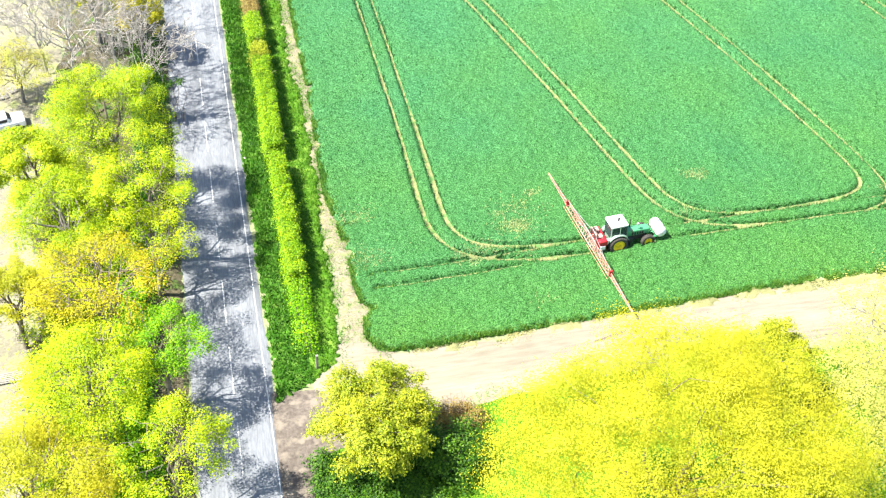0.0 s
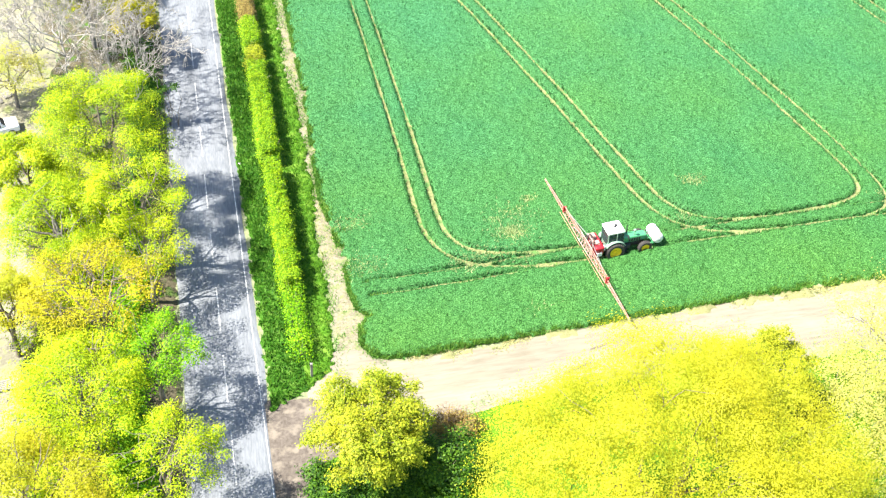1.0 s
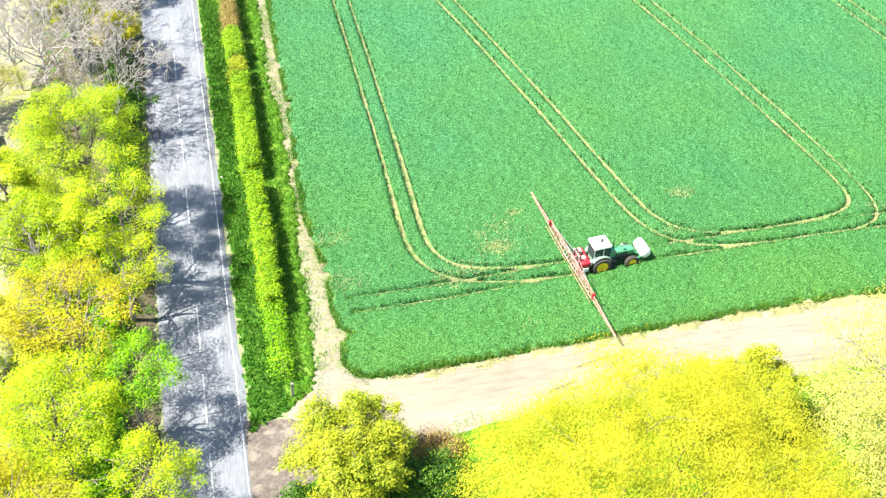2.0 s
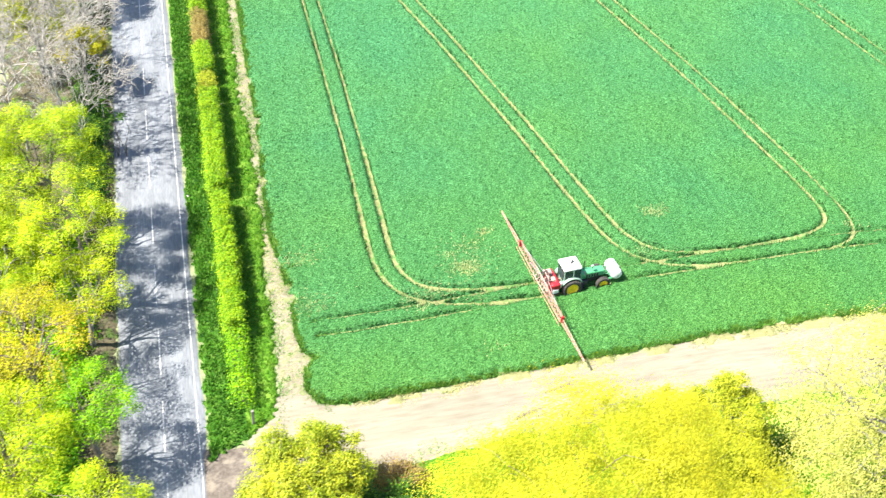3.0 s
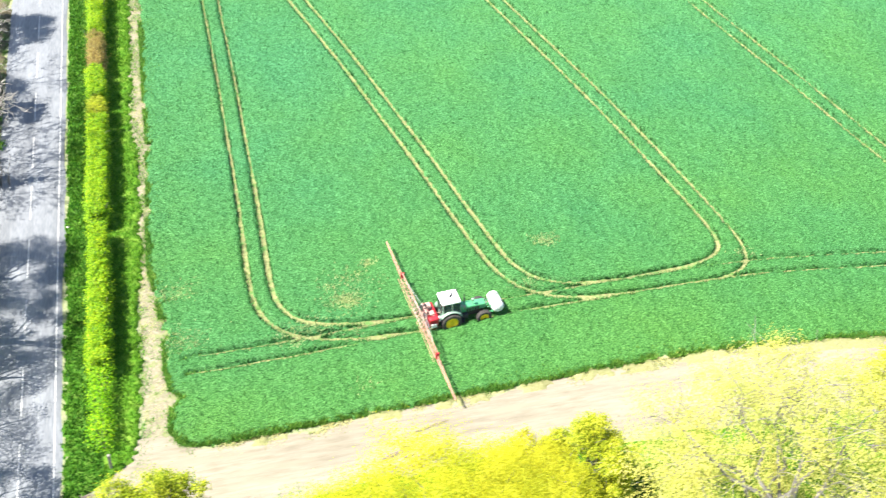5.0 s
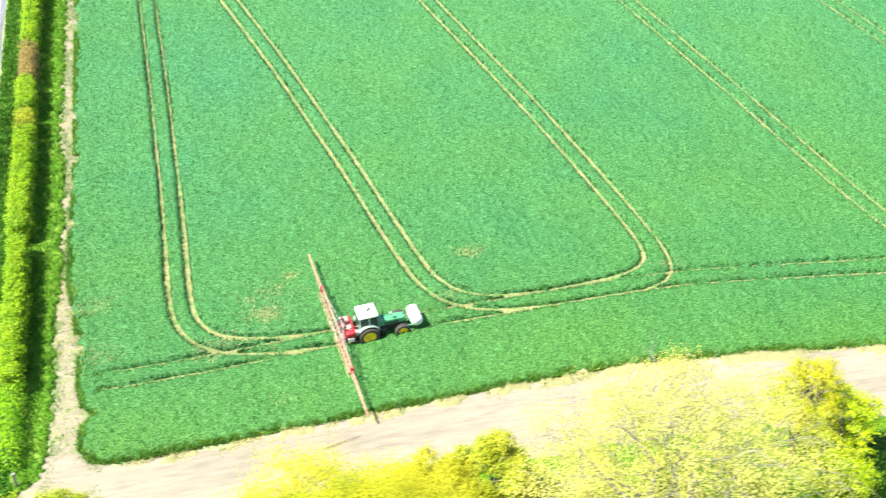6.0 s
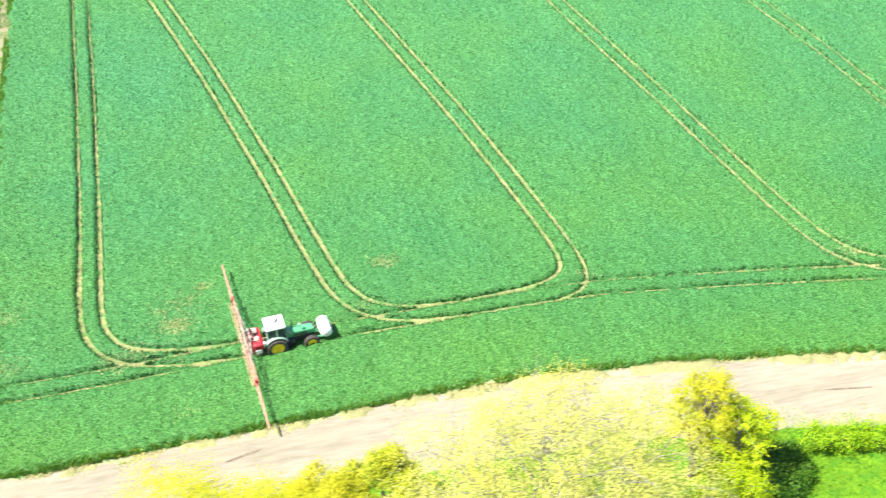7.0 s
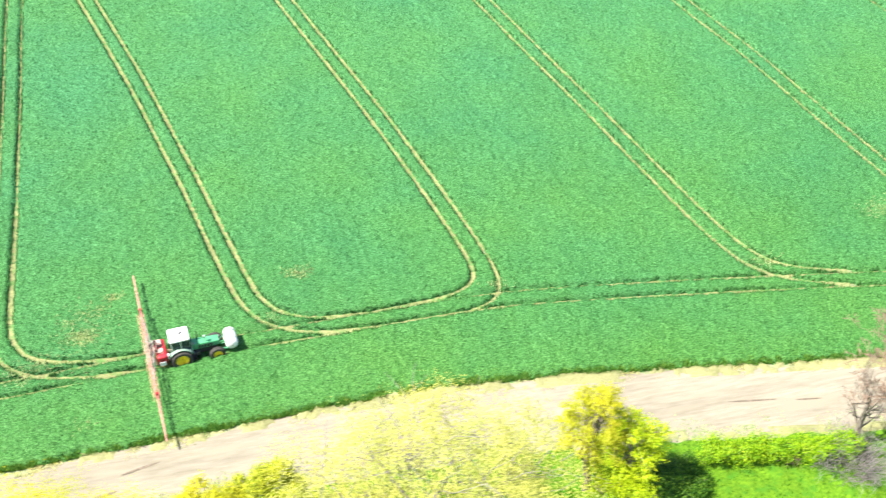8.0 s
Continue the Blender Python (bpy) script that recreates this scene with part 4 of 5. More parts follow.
# Added clump: its dark leaves stand for the shade between these trees.
shrub("dark leaf clump standing for the shaded gap between the trees", [(0, 0, 0.8, 1.1, 0.8), (1.0, -0.9, 0.7, 1.0, 0.8), (-0.6, -1.2, 0.8, 1.1, 0.8), (1.6, 0.6, 0.6, 0.8, 0.8)], LEAF_DARK, 160, 6000, 0.07, x=39.4, y=49.0)
shrub("pale scrub beneath the sparse tree", [((k % 6) * 2.6 + 0.7 * (k % 2), (k // 6) * 2.3 + 0.5 * (k % 3), 0.7 + 0.25 * (k % 3), 1.2 + 0.2 * (k % 4), 0.8) for k in range(36)], LEAF_PALE, 149, 42000, 0.06, x=39.5, y=39.5, name="scrub", stems=120, bark=BARK_PALE)
# The dark leaf colour holds the yellow tree's shade on this bush.
shrub("green bush by the yellow tree, its shade in the leaf colour", [(0, 0, 1.0, 1.3, 0.9), (1.7, -0.3, 1.3, 1.1, 0.8), (3.5, 0.2, 0.9, 1.0, 0.8), (0.8, -2.2, 0.9, 1.4, 0.9), (2.6, -2.0, 0.7, 1.1, 0.75), (-0.8, -1.8, 1.2, 1.2, 0.8), (2.5, 0.5, 0.6, 0.8, 0.8), (4.3, -0.6, 0.6, 0.8, 0.7), (3.6, -1.4, 0.5, 0.9, 0.7)], LEAF_DARK, 136, 21000, 0.065, x=61.2, y=49.4)
shrub("clipped bright green hedge beside the track", [(k * 0.55, -0.1 * k + 0.2 * ((k * 7) % 5 - 2) / 2, 0.75 + 0.5 * (k % 2) + 0.1 * ((k * 5) % 4), 0.6 + 0.1 * ((k * 3) % 4), 0.9) for k in range(20)], LEAF_HEDGE, 137, 30000, 0.05, x=66.4, y=50.5, name="hedge", category="hedge", stems=90, bark=TWIG_BROWN)
shrub("reddish-brown bramble at the gateway", [(0, 0, 0.7, 0.9, 0.8), (1.2, 0.2, 0.7, 0.9, 0.8), (2.3, -0.1, 0.6, 0.8, 0.8)], LEAF_RUST, 138, 4500, 0.061, x=14.2, y=52.6, name="bramble")
twig_bush("brown leafless bramble stems at the gateway", 15.2, 52.8, 2.0, 1.7, 139)
shrub("dark green hedge bushes behind the young tree", [(k * 1.1, -1.3 * (k % 2), 1.2, 1.45, 0.9) for k in range(3)], LEAF_DARK, 140, 9500, 0.08, x=13.1, y=49.6, name="hedge", category="hedge", stems=20)
shrub("dark green grass bank and ivy beside the lane", [(1.15 * (k % 7), (k // 7) * 1.2 + 0.4 * (k % 2), 0.4 + 0.12 * (k % 3), 0.9, 0.6) for k in range(42)], LEAF_DARK, 141, 38000, 0.076, x=5.6, y=44.3, name="ivy_bank")
twig_bush("purple-brown leafless shrub beside the hedge", 76.4, 48.0, 3.0, 3.2, 142, BARK_PALE, 320)
twig_bush("brown twiggy shrub in the hedge line", 72.6, 49.4, 1.9, 1.2, 143, TWIG_BROWN, 80)
bare_tree("pollarded tree with mossy upright shoots", 77.4, 49.4, 7.2, 1.4, 144, BARK, "pollard", 3, 9, 0.35)
bare_tree("tall brown leafless tree", 80.6, 48.4, 7.4, 3.2, 145, TWIG_BROWN, depth=5, thin=0.9, first=11, many=4)
bare_tree("brown leafless tree with dense fine twigs", 82.0, 48.6, 6.6, 3.8, 148, TWIG_BROWN, depth=5, thin=0.9, first=11, many=4)


# ---- the field hedge ----
def hedge_run(label, y0, y1, height, width, mat, seed, density=260):
    rng = np.random.default_rng(seed)
    top = thing("field_hedge", 5.85, (y0 + y1) / 2)
    half = (y1 - y0) / 2
    puffs = []
    for yy in np.arange(-half + 0.5, half - 0.3, 0.55):
        for side in (-0.5, 0.0, 0.5):
            r = rng.uniform(0.36, 0.52)
            puffs.append((side * (width - 0.85) + rng.normal() * 0.09, yy + rng.normal() * 0.15, height - r * 0.85 + rng.normal() * 0.1, r, 0.85))
            puffs.append((side * (width - 0.8) + rng.normal() * 0.1, yy + rng.normal() * 0.15, height * 0.45, r * 1.25, 1.3))
    solid("foliage", *foliage(puffs, int((y1 - y0) * density * 2.1), 0.06, rng, -0.9, 0.22), mat, top)
    lines = []
    for yy in np.arange(-half + 0.3, half - 0.2, 0.45):
        for _ in range(3):
            b = (rng.normal() * width * 0.3, yy + rng.normal() * 0.3, height * rng.uniform(0.8, 1.12))
            lines.append(bent((rng.normal() * 0.15, yy, -0.05), b, 0.025, 0.007, rng, 0.1, 5))
    tagged(solid("stem_mass", *tubes(lines, 4), BARK, top), kind="stuff")
    return tagged(top, label, "hedge", "field hedge")


hedge_run("sparse olive hedge with thin stems near the gateway", 61.0, 68.0, 2.0, 1.5, LEAF_GREEN, 150, 380)
hedge_run("clipped yellow-green field hedge", 67.6, 77.2, 2.7, 1.5, LEAF_HEDGE, 151, 1500)
hedge_run("narrow clipped yellow-green field hedge", 77.0, 83.6, 2.65, 1.35, LEAF_HEDGE, 152, 1400)
hedge_run("clipped bright green field hedge", 84.6, 99.6, 2.7, 1.6, LEAF_HEDGE, 153, 1600)
hedge_run("rust-tinged stretch of the field hedge", 99.4, 102.4, 2.65, 1.55, LEAF_OLIVE, 154, 1300)
hedge_run("clipped green field hedge", 102.2, 107.6, 2.7, 1.6, LEAF_HEDGE, 155, 1500)
hedge_run("brown bare stretch of the field hedge", 107.4, 114.0, 2.65, 1.5, LEAF_RUST, 156, 1000)
hedge_run("clipped green field hedge running to the distance", 113.8, 134.0, 2.7, 1.6, LEAF_HEDGE, 157, 1100)


# ---- tractor with front tank, rear sprayer and boom ----
def wheel(parent, x, y, r, w, rim_r, lugs, out):
    """A tyre with lugs and a dished yellow rim; out is +1 or -1, the side that faces outward."""
    hub = thing("wheel", x, y, r)
    hub.parent = parent
    m = Matrix.Rotation(math.radians(-90 * out), 4, "X")
    bm = bmesh.new()
    h = w / 2
    lathe(bm, [(rim_r, -h * 0.8), (r * 0.86, -h), (r * 0.95, -h * 0.9), (r * 0.97, -h * 0.5), (r * 0.97, h * 0.5), (r * 0.95, h * 0.9), (r * 0.86, h), (rim_r, h * 0.8)], m, 36, False)
    for k in range(lugs):
        for s in (-1, 1):
            a = 2 * math.pi * (k + (0.5 if s > 0 else 0)) / lugs
            t = m @ Matrix.Rotation(a, 4, "Z") @ Matrix.Translation((r * 0.975, 0, s * h * 0.48)) @ Matrix.Rotation(s * 0.6, 4, "X")
            box(bm, (-0.03, -0.025, -h * 0.5), (0.03, 0.025, h * 0.5), 0, t)
    part("tyre", bm, RUBBER, hub, "muddy black tractor tyre")
    bm = bmesh.new()
    lathe(bm, [(rim_r * 1.02, -h * 0.75), (rim_r * 1.02, h * 0.7), (rim_r * 0.9, h * 0.72), (rim_r * 0.8, h * 0.35), (rim_r * 0.36, h * 0.2), (rim_r * 0.34, h * 0.42), (rim_r * 0.2, h * 0.5)], m, 32)
    for k in range(8):
        a = 2 * math.pi * k / 8
        rod(bm, m @ Vector((rim_r * 0.26 * math.cos(a), rim_r * 0.26 * math.sin(a), h * 0.35)), m @ Vector((rim_r * 0.26 * math.cos(a), rim_r * 0.26 * math.sin(a), h * 0.6)), 0.018, seg=6)
    part("rim", bm, RIM_YELLOW, hub, "yellow steel wheel rim")
    return hub


def tractor(x, y, turn):
    top = thing("tractor", x, y, 0.0, turn)
    for s in (-1, 1):
        wheel(top, 0.0, 0.84 * s, 0.8, 0.46, 0.5, 22, s)
        wheel(top, 2.65, 0.8 * s, 0.57, 0.34, 0.34, 18, s)
    bm = bmesh.new()
    box(bm, (-0.5, -0.26, 0.5), (2.75, 0.26, 0.98), 0.06)
    rod(bm, (0, -0.75, 0.8), (0, 0.75, 0.8), 0.13, seg=14)
    rod(bm, (2.65, -0.7, 0.57), (2.65, 0.7, 0.57), 0.08, seg=10)
    box(bm, (0.75, -0.62, 0.6), (1.45, -0.3, 0.98), 0.06)
    box(bm, (0.75, 0.3, 0.6), (1.45, 0.62, 0.98), 0.06)
    part("chassis", bm, BLACK, top, "dark engine block and axles")
    bm = bmesh.new()
    made = box(bm, (0.82, -0.36, 0.98), (2.95, 0.36, 1.6), 0.1, None, 3)
    for vert in made:
        if vert.co.z > 1.4:
            vert.co.z -= max(0, vert.co.x - 0.8) * 0.06
        if vert.co.x > 2.4:
            vert.co.y *= 0.92
    part("bonnet", bm, TRACTOR_GREEN, top, "green sheet-metal bonnet", True)
    bm = bmesh.new()
    box(bm, (2.94, -0.28, 1.02), (2.98, 0.28, 1.4), 0.02)
    part("grille", bm, BLACK, top, "black radiator grille")
    for s in (-1, 1):
        for k in range(5):
            bm = bmesh.new()
            box(bm, (1.35 + 0.22 * k, s * 0.365 - 0.008, 1.08), (1.5 + 0.22 * k, s * 0.365 + 0.008, 1.38), 0.004)
            part("louvre", bm, BLACK, top, "black side louvre")
    for s in (-1, 1):
        bm = bmesh.new()
        rod(bm, (2.96, 0.2 * s, 1.43), (3.0, 0.2 * s, 1.43), 0.075, seg=14)
        part("headlight", bm, STEEL, top)
    # mudguards over the rear wheels
    for s in (-1, 1):
        bm = bmesh.new()
        n, rings = 12, []
        for k in range(n + 1):
            a = math.radians(25 + 125 * k / n)
            c, d = math.cos(a) * 0.95, 0.84 + math.sin(a) * 0.95
            rings.append([bm.verts.new((c * q, s * yy, 0.84 + (d - 0.84) * q)) for q, yy in ((1.0, 0.52), (1.0, 0.92), (0.96, 0.94), (0.96, 0.52))])
        for a, b in zip(rings, rings[1:]):
            for k in range(4):
                bm.faces.new((a[k], a[(k + 1) % 4], b[(k + 1) % 4], b[k]))
        bm.faces.new(rings[0])
        bm.faces.new(rings[-1][::-1])
        bmesh.ops.recalc_face_normals(bm, faces=bm.faces[:])
        part("mudguard", bm, PALE_GREEN, top, "faded pale green mudguard", True)
    # cab
    cab = thing("cab", 0, 0, 0)
    cab.parent = top
    corners = [(-0.62, 0.62), (0.82, 0.5), (0.1, 0.7)]
    for s in (-1, 1):
        for px, py in corners:
            bm = bmesh.new()
            rod(bm, (px + (0.06 if px > 0.5 else 0), s * (py + 0.04), 0.95), (px - (0.12 if px > 0.5 else 0), s * py, 2.5), 0.04, seg=8)
            part("pillar", bm, PALE_GREEN, cab, "pale green cab pillar")
    bm = bmesh.new()
    box(bm, (-0.62, -0.66, 0.9), (0.86, 0.66, 1.06), 0.04)
    box(bm, (-0.62, -0.64, 1.06), (-0.55, 0.64, 1.4), 0.02)
    for s in (-1, 1):
        box(bm, (-0.6, s * 0.68 - 0.03, 1.0), (0.84, s * 0.68 + 0.03, 1.32), 0.025)
    part("cab_floor", bm, PALE_GREEN, cab, "faded green cab sill")
    for a, b, c, d, nm in (((0.86, -0.48), (0.86, 0.48), 1.34, 2.42, "windscreen"), ((-0.63, -0.58), (-0.63, 0.58), 1.42, 2.42, "rear_window")):
        bm = bmesh.new()
        box(bm, (a[0] - 0.06 - 0.006, a[1], c), (a[0] - 0.06 + 0.006, b[1], d), 0.002)
        ob = part(nm, bm, GLASS, cab)
        ob.visible_shadow = False
    for s in (-1, 1):
        for x0, x1 in ((-0.55, 0.06), (0.14, 0.72)):
            bm = bmesh.new()
            box(bm, (x0, s * 0.66 - 0.006, 1.36), (x1, s * 0.66 + 0.006, 2.42), 0.002)
            ob = part("side_window", bm, GLASS, cab)
            ob.visible_shadow = False
    bm = bmesh.new()
    box(bm, (-0.7, -0.72, 2.46), (0.78, 0.72, 2.68), 0.11, None, 4)
    box(bm, (-0.5, -0.5, 2.66), (0.56, 0.5, 2.74), 0.035)
    part("cab_roof", bm, ROOF_WHITE, cab, "white rounded cab roof", True)
    bm = bmesh.new()
    lathe(bm, [(0.09, 2.73), (0.09, 2.8), (0.07, 2.82), (0.07, 2.9), (0.04, 2.94)], Matrix.Translation((0.1, -0.1, 0)), 14)
    box(bm, (0.2, -0.05, 2.735), (0.36, 0.25, 2.79), 0.015)
    part("roof_hatch", bm, BLACK, cab, "dark beacon and hatch catch on the roof")
    bm = bmesh.new()
    box(bm, (-0.35, -0.25, 1.06), (0.1, 0.25, 1.3), 0.06)
    box(bm, (-0.42, -0.25, 1.2), (-0.28, 0.25, 1.8), 0.06)
    part("seat", bm, BLACK, cab, "black cab seat")
    bm = bmesh.new()
    rod(bm, (0.55, 0, 1.1), (0.42, 0, 1.55), 0.03)
    bmesh.ops.create_cone(bm, cap_ends=True, segments=18, radius1=0.19, radius2=0.19, depth=0.03, matrix=Matrix.Translation((0.41, 0, 1.58)) @ Matrix.Rotation(-0.35, 4, "Y"))
    part("steering_wheel", bm, BLACK, cab)
    for s in (-1, 1):
        bm = bmesh.new()
        rod(bm, (0.78, s * 0.55, 2.2), (0.98, s * 0.98, 2.25), 0.012, seg=6)
        box(bm, (0.96, s * 0.98 - 0.09, 2.02), (1.0, s * 0.98 + 0.09, 2.34), 0.012)
        part("mirror", bm, BLACK, top)
        bm = bmesh.new()
        for k in range(3):
            box(bm, (0.82, s * (0.62 + 0.03 * k) - 0.12, 0.9 - 0.24 * k), (1.12, s * (0.62 + 0.03 * k) + 0.12, 0.93 - 0.24 * k), 0.01)
        rod(bm, (0.84, s * 0.7, 0.4), (0.84, s * 0.7, 0.95), 0.015, seg=6)
        part("cab_step", bm, BLACK, top)
    bm = bmesh.new()
    rod(bm, (1.35, 0.2, 1.5), (1.35, 0.2, 2.05), 0.055, seg=12)
    rod(bm, (1.35, 0.2, 2.05), (1.35, 0.2, 2.4), 0.035, seg=10)
    part("exhaust", bm, BLACK, top, "upright black exhaust stack")
    bm = bmesh.new()
    rod(bm, (1.9, -0.18, 1.45), (1.9, -0.18, 1.95), 0.03, seg=8)
    lathe(bm, [(0.1, 1.95), (0.12, 2.0), (0.12, 2.1), (0.06, 2.16)], Matrix.Translation((1.9, -0.18, 0)), 14)
    part("air_intake", bm, PALE_GREEN, top, "pale green air intake with cap")
    # front linkage and tank
    bm = bmesh.new()
    for s in (-1, 1):
        rod(bm, (2.75, 0.3 * s, 0.6), (3.55, 0.42 * s, 0.55), 0.045)
        rod(bm, (3.0, 0.3 * s, 1.0), (3.5, 0.42 * s, 1.25), 0.03)
        rod(bm, (3.5, 0.45 * s, 0.45), (3.5, 0.45 * s, 1.3), 0.04)
        rod(bm, (3.3, 0.5 * s, 0.62), (4.15, 0.5 * s, 0.62), 0.035)
    rod(bm, (3.5, -0.55, 0.6), (3.5, 0.55, 0.6), 0.045)
    rod(bm, (3.5, -0.5, 1.28), (3.5, 0.5, 1.28), 0.035)
    part("front_linkage", bm, TRACTOR_GREEN, top, "green front linkage frame")
    bm = bmesh.new()
    lathe(bm, [(0.1, -0.86), (0.3, -0.84), (0.42, -0.76), (0.46, -0.62), (0.46, -0.2), (0.475, -0.18), (0.475, 0.18), (0.46, 0.2), (0.46, 0.62), (0.42, 0.76), (0.3, 0.84), (0.1, 0.86)], Matrix.Translation((3.82, 0, 1.12)) @ Matrix.Rotation(math.radians(90), 4, "X"), 32)
    tank = part("front_tank", bm, TANK_WHITE, top, "white plastic cylindrical front tank", True)
    bm = bmesh.new()
    lathe(bm, [(0.14, 1.56), (0.14, 1.63), (0.1, 1.65)], Matrix.Translation((3.82, 0.2, 0)), 16)
    rod(bm, (3.82, -0.87, 1.12), (3.82, -0.93, 1.12), 0.07, seg=12)
    part("tank_cap", bm, STEEL, tank, "grey tank lid and drain")
    for yy in (-0.4, 0.4):
        bm = bmesh.new()
        lathe(bm, [(0.468, -0.03), (0.482, -0.03), (0.482, 0.03), (0.468, 0.03)], Matrix.Translation((3.82, yy, 1.12)) @ Matrix.Rotation(math.radians(90), 4, "X"), 28)
        part("tank_strap", bm, STEEL, tank)
    # rear sprayer
    bm = bmesh.new()
    made = box(bm, (-1.8, -1.0, 0.62), (-1.0, 1.0, 1.62), 0.16, None, 3)
    for vert in made:
        if vert.co.z < 0.9:
            vert.co.y *= 0.82
    spray = part("sprayer_tank", bm, RED, top, "red mounted sprayer tank", True)
    bm = bmesh.new()
    lathe(bm, [(0.2, 1.54), (0.2, 1.62), (0.16, 1.65), (0.05, 1.66)], Matrix.Translation((-1.4, 0.25, 0)), 18)
    part("tank_lid", bm, BLACK, spray)
    bm = bmesh.new()
    box(bm, (-1.65, -1.02, 0.75), (-1.2, -0.93, 1.1), 0.03)
    box(bm, (-1.15, -0.85, 1.15), (-0.88, -0.55, 1.5), 0.04)
    part("canister", bm, TANK_WHITE, top, "white plastic chemical canisters")
    bm = bmesh.new()
    for s in (-1, 1):
        rod(bm, (-0.4, 0.35 * s, 0.7), (-1.2, 0.45 * s, 0.6), 0.045)
        rod(bm, (-1.9, 0.55 * s, 0.5), (-1.9, 0.55 * s, 2.05), 0.045)
        rod(bm, (-1.1, 0.55 * s, 0.55), (-1.95, 0.55 * s, 0.55), 0.045)
        rod(bm, (-1.1, 0.55 * s, 1.5), (-1.9, 0.55 * s, 1.9), 0.035)
    rod(bm, (-0.45, 0, 1.1), (-1.1, 0, 1.4), 0.035)
    rod(bm, (-1.9, -0.55, 2.05), (-1.9, 0.55, 2.05), 0.04)
    rod(bm, (-1.9, -0.55, 1.2), (-1.9, 0.55, 1.2), 0.04)
    rod(bm, (-1.9, -0.55, 0.55), (-1.9, 0.55, 0.55), 0.04)
    part("sprayer_frame", bm, BOOM_PALE, top, "faded red sprayer frame and lift mast")
    bm = bmesh.new()
    box(bm, (-1.7, 0.2, 1.62), (-1.3, 0.75, 1.85), 0.05)
    box(bm, (-1.6, -0.5, 1.6), (-1.25, -0.1, 1.75), 0.04)
    part("valve_block", bm, BOOM_PALE, top, "faded red valve block")
    hoses = []
    hr = np.random.default_rng(77)
    for k in range(12):
        a = np.array([-1.5 + 0.3 * hr.normal() * 0.6, hr.uniform(-0.8, 0.9), 1.55])
        b = np.array([-2.2, hr.uniform(-0.9, 1.2), hr.uniform(1.2, 1.8)])
        h = bent(a, b, 0.028, 0.028, hr, 0.15, 7)
        h[:, 2] += 0.35 * np.sin(np.linspace(0, np.pi, 7))
        hoses.append(h)
    for k, h in enumerate(hoses):
        solid("hose", *tubes([h], 6), BLACK if k % 3 else BOOM_PALE, top, True)

    # boom: centre frame and, on each side, a deep inner wing and a slim outer wing
    def lattice(bm, y0, y1, z0, z1, d0, d1, step_m, r):
        n = max(2, int(round(abs(y1 - y0) / step_m)))
        pts = []
        for k in range(n + 1):
            s = k / n
            yy, hgt, dep = y0 + (y1 - y0) * s, z0 + (z1 - z0) * s, d0 + (d1 - d0) * s
            pts.append([Vector((-2.3 - dep / 2, yy, 1.25)), Vector((-2.3 + dep / 2, yy, 1.25)), Vector((-2.3, yy, 1.25 + hgt))])
        for c in range(3):
            rod(bm, pts[0][c], pts[-1][c], r * 1.25, seg=6)
        for k in range(n):
            for c in range(3):
                d = (c + 1) % 3
                rod(bm, pts[k][c], pts[k][d], r * 0.7, seg=4)
                rod(bm, pts[k][c], pts[k + 1][d], r * 0.7, seg=4)

    bm = bmesh.new()
    lattice(bm, -1.2, 1.2, 0.75, 0.75, 0.4, 0.4, 0.4, 0.026)
    part("boom_centre", bm, BOOM_PALE, top, "faded red boom centre frame")
    for s in (-1, 1):
        bm = bmesh.new()
        lattice(bm, 1.25 * s, 4.45 * s, 0.7, 0.55, 0.36, 0.32, 0.5, 0.024)
        wing = part("boom_wing", bm, BOOM_RED, top, "weathered red lattice boom section")
        bm = bmesh.new()
        lattice(bm, 4.6 * s, (9.05 if s > 0 else 8.75) * s, 0.32, 0.12, 0.2, 0.07, 0.5, 0.017)
        part("boom_tip", bm, BOOM_RED, top, "slim weathered red lattice boom tip")
        bm = bmesh.new()
        box(bm, (-2.44, 4.52 * s - 0.07, 1.18), (-2.16, 4.52 * s + 0.07, 1.78), 0.03)
        part("boom_hinge", bm, RED, top, "red boom hinge block")
        bm = bmesh.new()
        rod(bm, (-2.62, 0.3 * s, 1.12), (-2.62, 4.7 * s, 1.12), 0.02)
        part("spray_pipe", bm, PIPE_YELLOW, top, "yellow spray pipe below the boom")
        bm = bmesh.new()
        rod(bm, (-2.3, 4.7 * s, 1.16), (-2.3, (9.0 if s > 0 else 8.7) * s, 1.18), 0.014)
        part("spray_pipe", bm, PIPE_YELLOW, top)
        bm = bmesh.new()
        rod(bm, (-1.95, 0.4 * s, 1.95), (-2.3, 3.4 * s, 1.86), 0.02, seg=6)
        rod(bm, (-2.0, 0.6 * s, 1.3), (-2.3, 2.4 * s, 1.3), 0.035, seg=8)
        part("boom_ram", bm, STEEL, top, "grey hydraulic ram and stay")
        for k in range(18 if s > 0 else 17):
            bm = bmesh.new()
            yy = s * (0.35 + 0.5 * k)
            xx = -2.62 if abs(yy) < 4.7 else -2.3
            rod(bm, (xx, yy, 0.98), (xx, yy, 1.13), 0.02, 0.035, 6)
            part("nozzle", bm, BLACK, top)
    return tagged(top, "green tractor, white cab roof, yellow wheels and red crop sprayer", "tractor")


tractor(31.75, 68.6, 5.3)


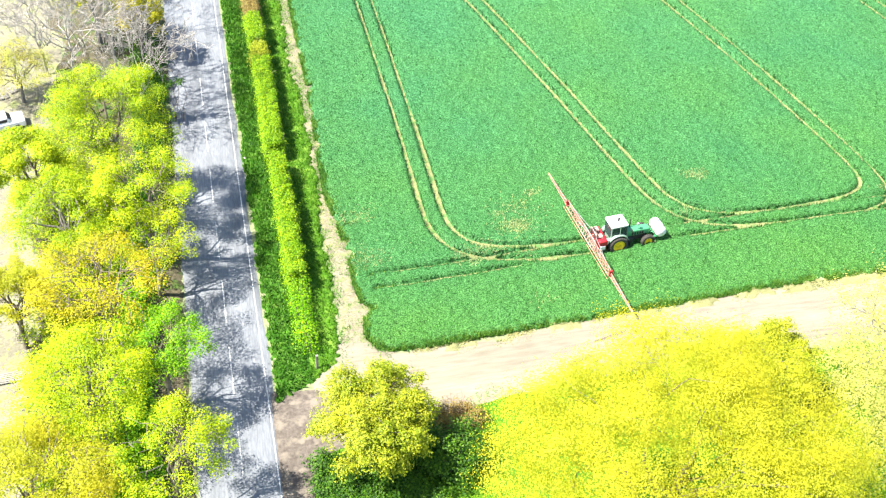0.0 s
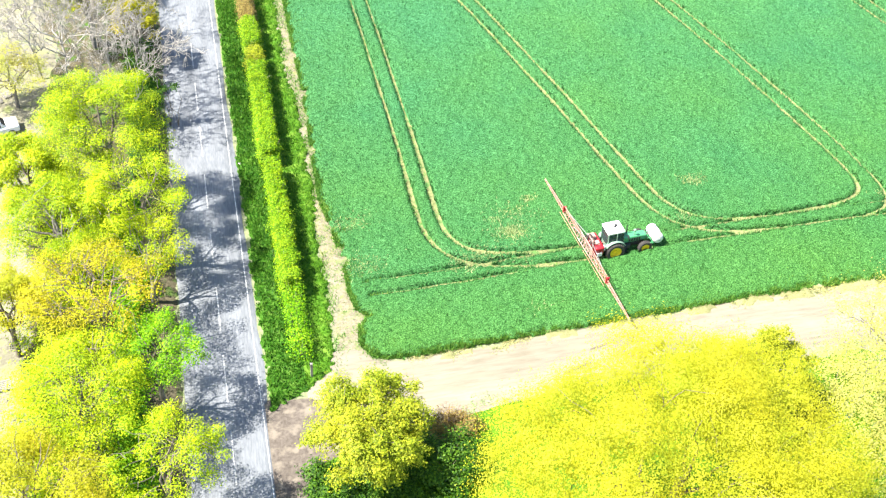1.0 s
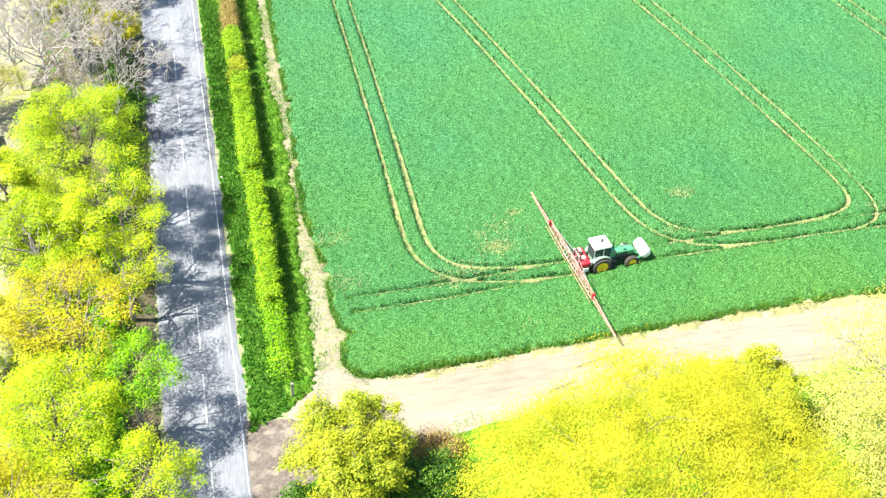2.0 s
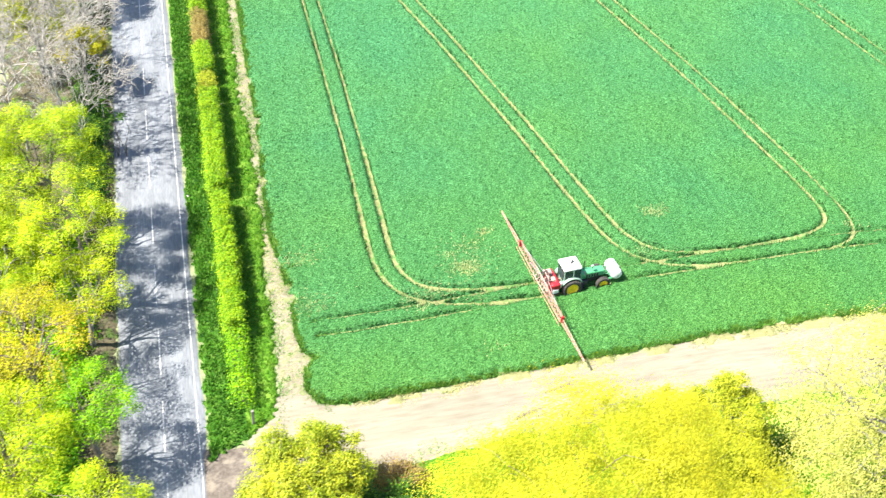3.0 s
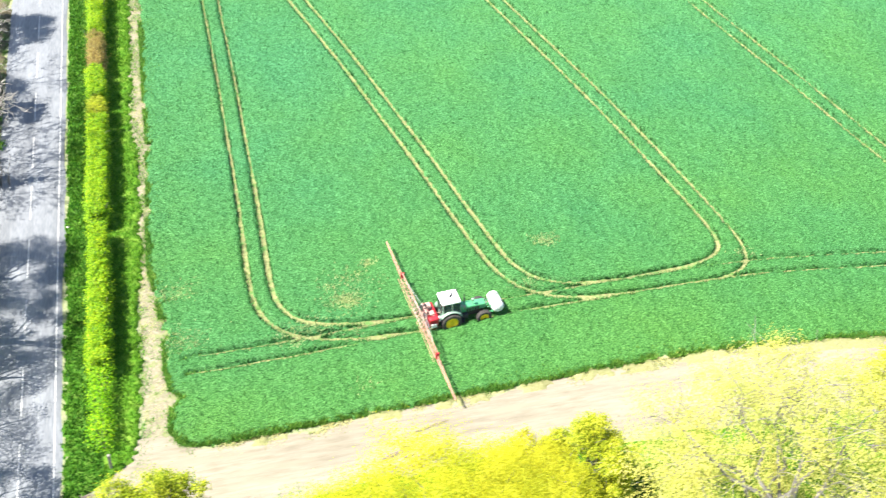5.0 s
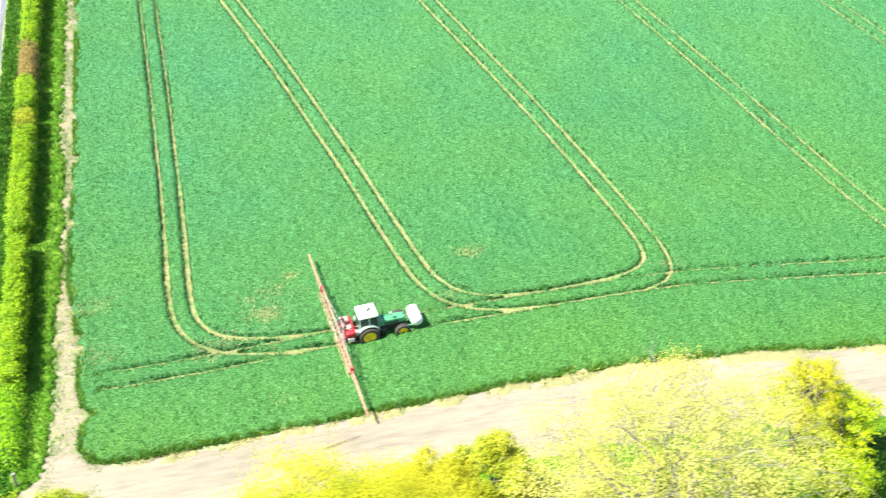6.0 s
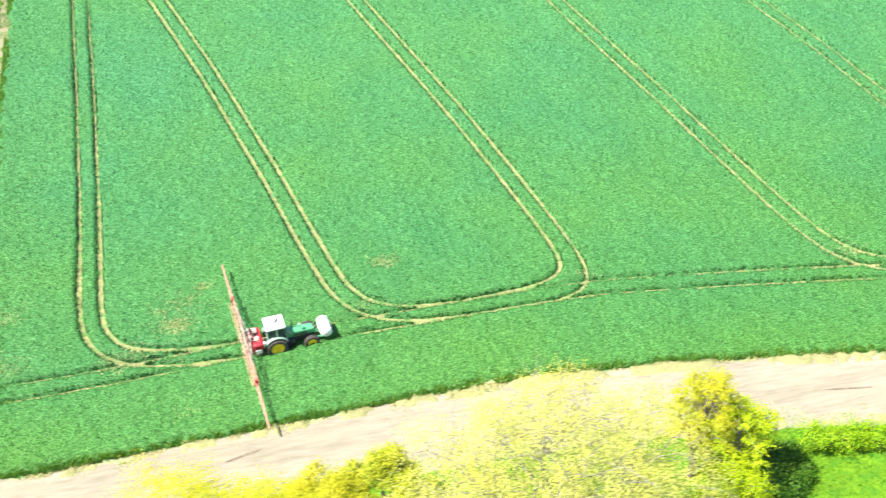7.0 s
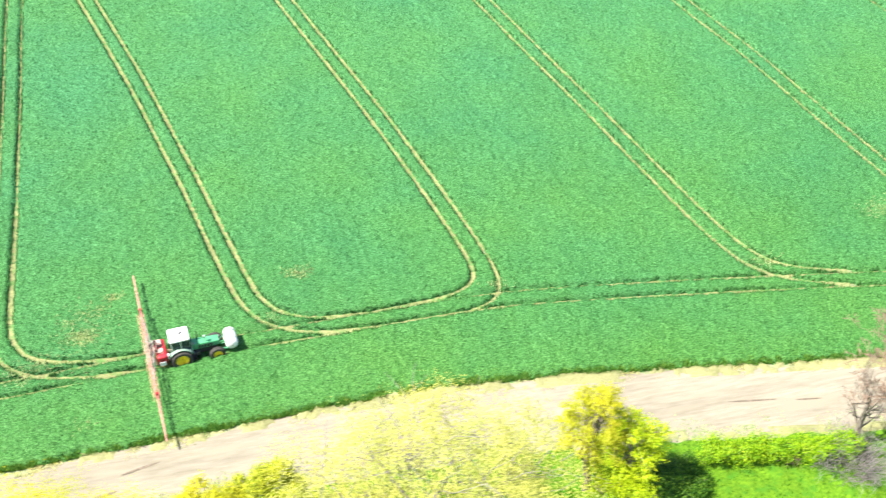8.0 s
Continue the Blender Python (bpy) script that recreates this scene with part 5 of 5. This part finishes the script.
# ---- small things ----
def post(x, y, h, lean):
    top = thing("gate_post", x, y)
    bm = bmesh.new()
    verts = box(bm, (-0.09, -0.09, -0.2), (0.09, 0.09, h), 0.025)
    bmesh.ops.rotate(bm, verts=verts, cent=(0, 0, 0), matrix=Matrix.Rotation(lean, 3, "Y"))
    part("shaft", bm, WOOD, top)
    bm = bmesh.new()
    box(bm, (-0.1, -0.1, h - 0.02), (0.1, 0.1, h + 0.03), 0.02, Matrix.Rotation(lean, 4, "Y"))
    part("post_cap", bm, WOOD, top)
    return tagged(top, "weathered grey wooden post at the hedge's end", "post")


post(6.3, 59.6, 1.5, 0.03)

bm = bmesh.new()
bmesh.ops.create_icosphere(bm, subdivisions=2, radius=0.15)
for vert in bm.verts:
    vert.co = Vector((vert.co.x * 1.2, vert.co.y * 0.9, vert.co.z * 0.75 + 0.15)) * (0.9 + 0.2 * noise.noise(vert.co * 6))
ob = part("marker_stone", bm, STONE, None, "", True)
ob.location = (3.15, 86.0, 0.1)
tagged(ob, "small white stone on the grass verge", "stone")


def car(x, y, turn, mat, label):
    top = thing("car", x, y, 0.03, turn)
    bm = bmesh.new()
    box(bm, (-2.1, -0.86, 0.28), (2.1, 0.86, 0.92), 0.16, None, 3)
    part("body", bm, mat, top, "", True)
    bm = bmesh.new()
    made = box(bm, (-1.5, -0.76, 0.86), (0.9, 0.76, 1.46), 0.16, None, 3)
    for vert in made:
        if vert.co.z > 1.1:
            vert.co.x = vert.co.x * 0.8 - 0.08
            vert.co.y *= 0.88
    cabin = part("cabin", bm, mat, top, "", True)
    for x0, x1, z0, z1, nm in ((0.62, 0.95, 0.98, 1.36, "windscreen"), (-1.52, -1.25, 0.98, 1.36, "rear_window")):
        bm = bmesh.new()
        s = 1 if x0 > 0 else -1
        vs = [bm.verts.new(p) for p in ((s * 0.02 + (x1 if s > 0 else x0), -0.62, z0), (s * 0.02 + (x1 if s > 0 else x0), 0.62, z0), ((x0 if s > 0 else x1) + s * 0.04, 0.54, z1), ((x0 if s > 0 else x1) + s * 0.04, -0.54, z1))]
        bm.faces.new(vs)
        bmesh.ops.solidify(bm, geom=bm.faces[:], thickness=0.02)
        part(nm, bm, BLACK, cabin, "dark glass")
    for s in (-1, 1):
        bm = bmesh.new()
        box(bm, (-1.1, s * 0.735 - 0.02, 1.0), (0.55, s * 0.735 + 0.02, 1.32), 0.015)
        part("side_window", bm, BLACK, cabin, "dark glass")
        for xx in (-1.3, 1.32):
            bm = bmesh.new()
            rod(bm, (xx, s * 0.72, 0.3), (xx, s * 0.9, 0.3), 0.31, seg=22)
            tyre = part("wheel", bm, RUBBER, top)
            bm = bmesh.new()
            rod(bm, (xx, s * 0.88, 0.3), (xx, s * 0.92, 0.3), 0.19, seg=16)
            part("hub_cap", bm, STEEL, tyre)
        bm = bmesh.new()
        box(bm, (2.04, s * 0.62 - 0.16, 0.62), (2.12, s * 0.62 + 0.16, 0.78), 0.03)
        part("headlight", bm, STEEL, top)
    return tagged(top, label, "car")


car(-18.2, 95.0, 14, CAR_WHITE, "white parked car on the gravel yard")
car(-19.6, 91.6, 14, CAR_BLUE, "dark blue parked car on the gravel yard")


def pallet(x, y, z, turn, label):
    top = thing("pallet", x, y, z, turn)
    for k in range(6):
        bm = bmesh.new()
        box(bm, (-0.6, -0.5 + 0.18 * k, 0.11), (0.6, -0.38 + 0.18 * k, 0.14), 0.004)
        part("slat", bm, WOOD, top)
    for k in range(3):
        bm = bmesh.new()
        box(bm, (-0.6 + 0.54 * k, -0.5, 0.0), (-0.48 + 0.54 * k, 0.52, 0.11), 0.004)
        part("bearer", bm, WOOD, top)
    return tagged(top, label, "pallet", "pallets in the yard")


one = pallet(-18.6, 100.2, 0.05, 20, "bleached wooden pallet lying on the yard")
copy_thing(one, pose(-17.5, 101.3, 0.05, 0, 0, 35))
copy_thing(one, pose(-14.6, 63.2, 0.06, 0, 0, 10))
copy_thing(one, pose(-15.8, 63.0, 0.06, 0, 0, 5))
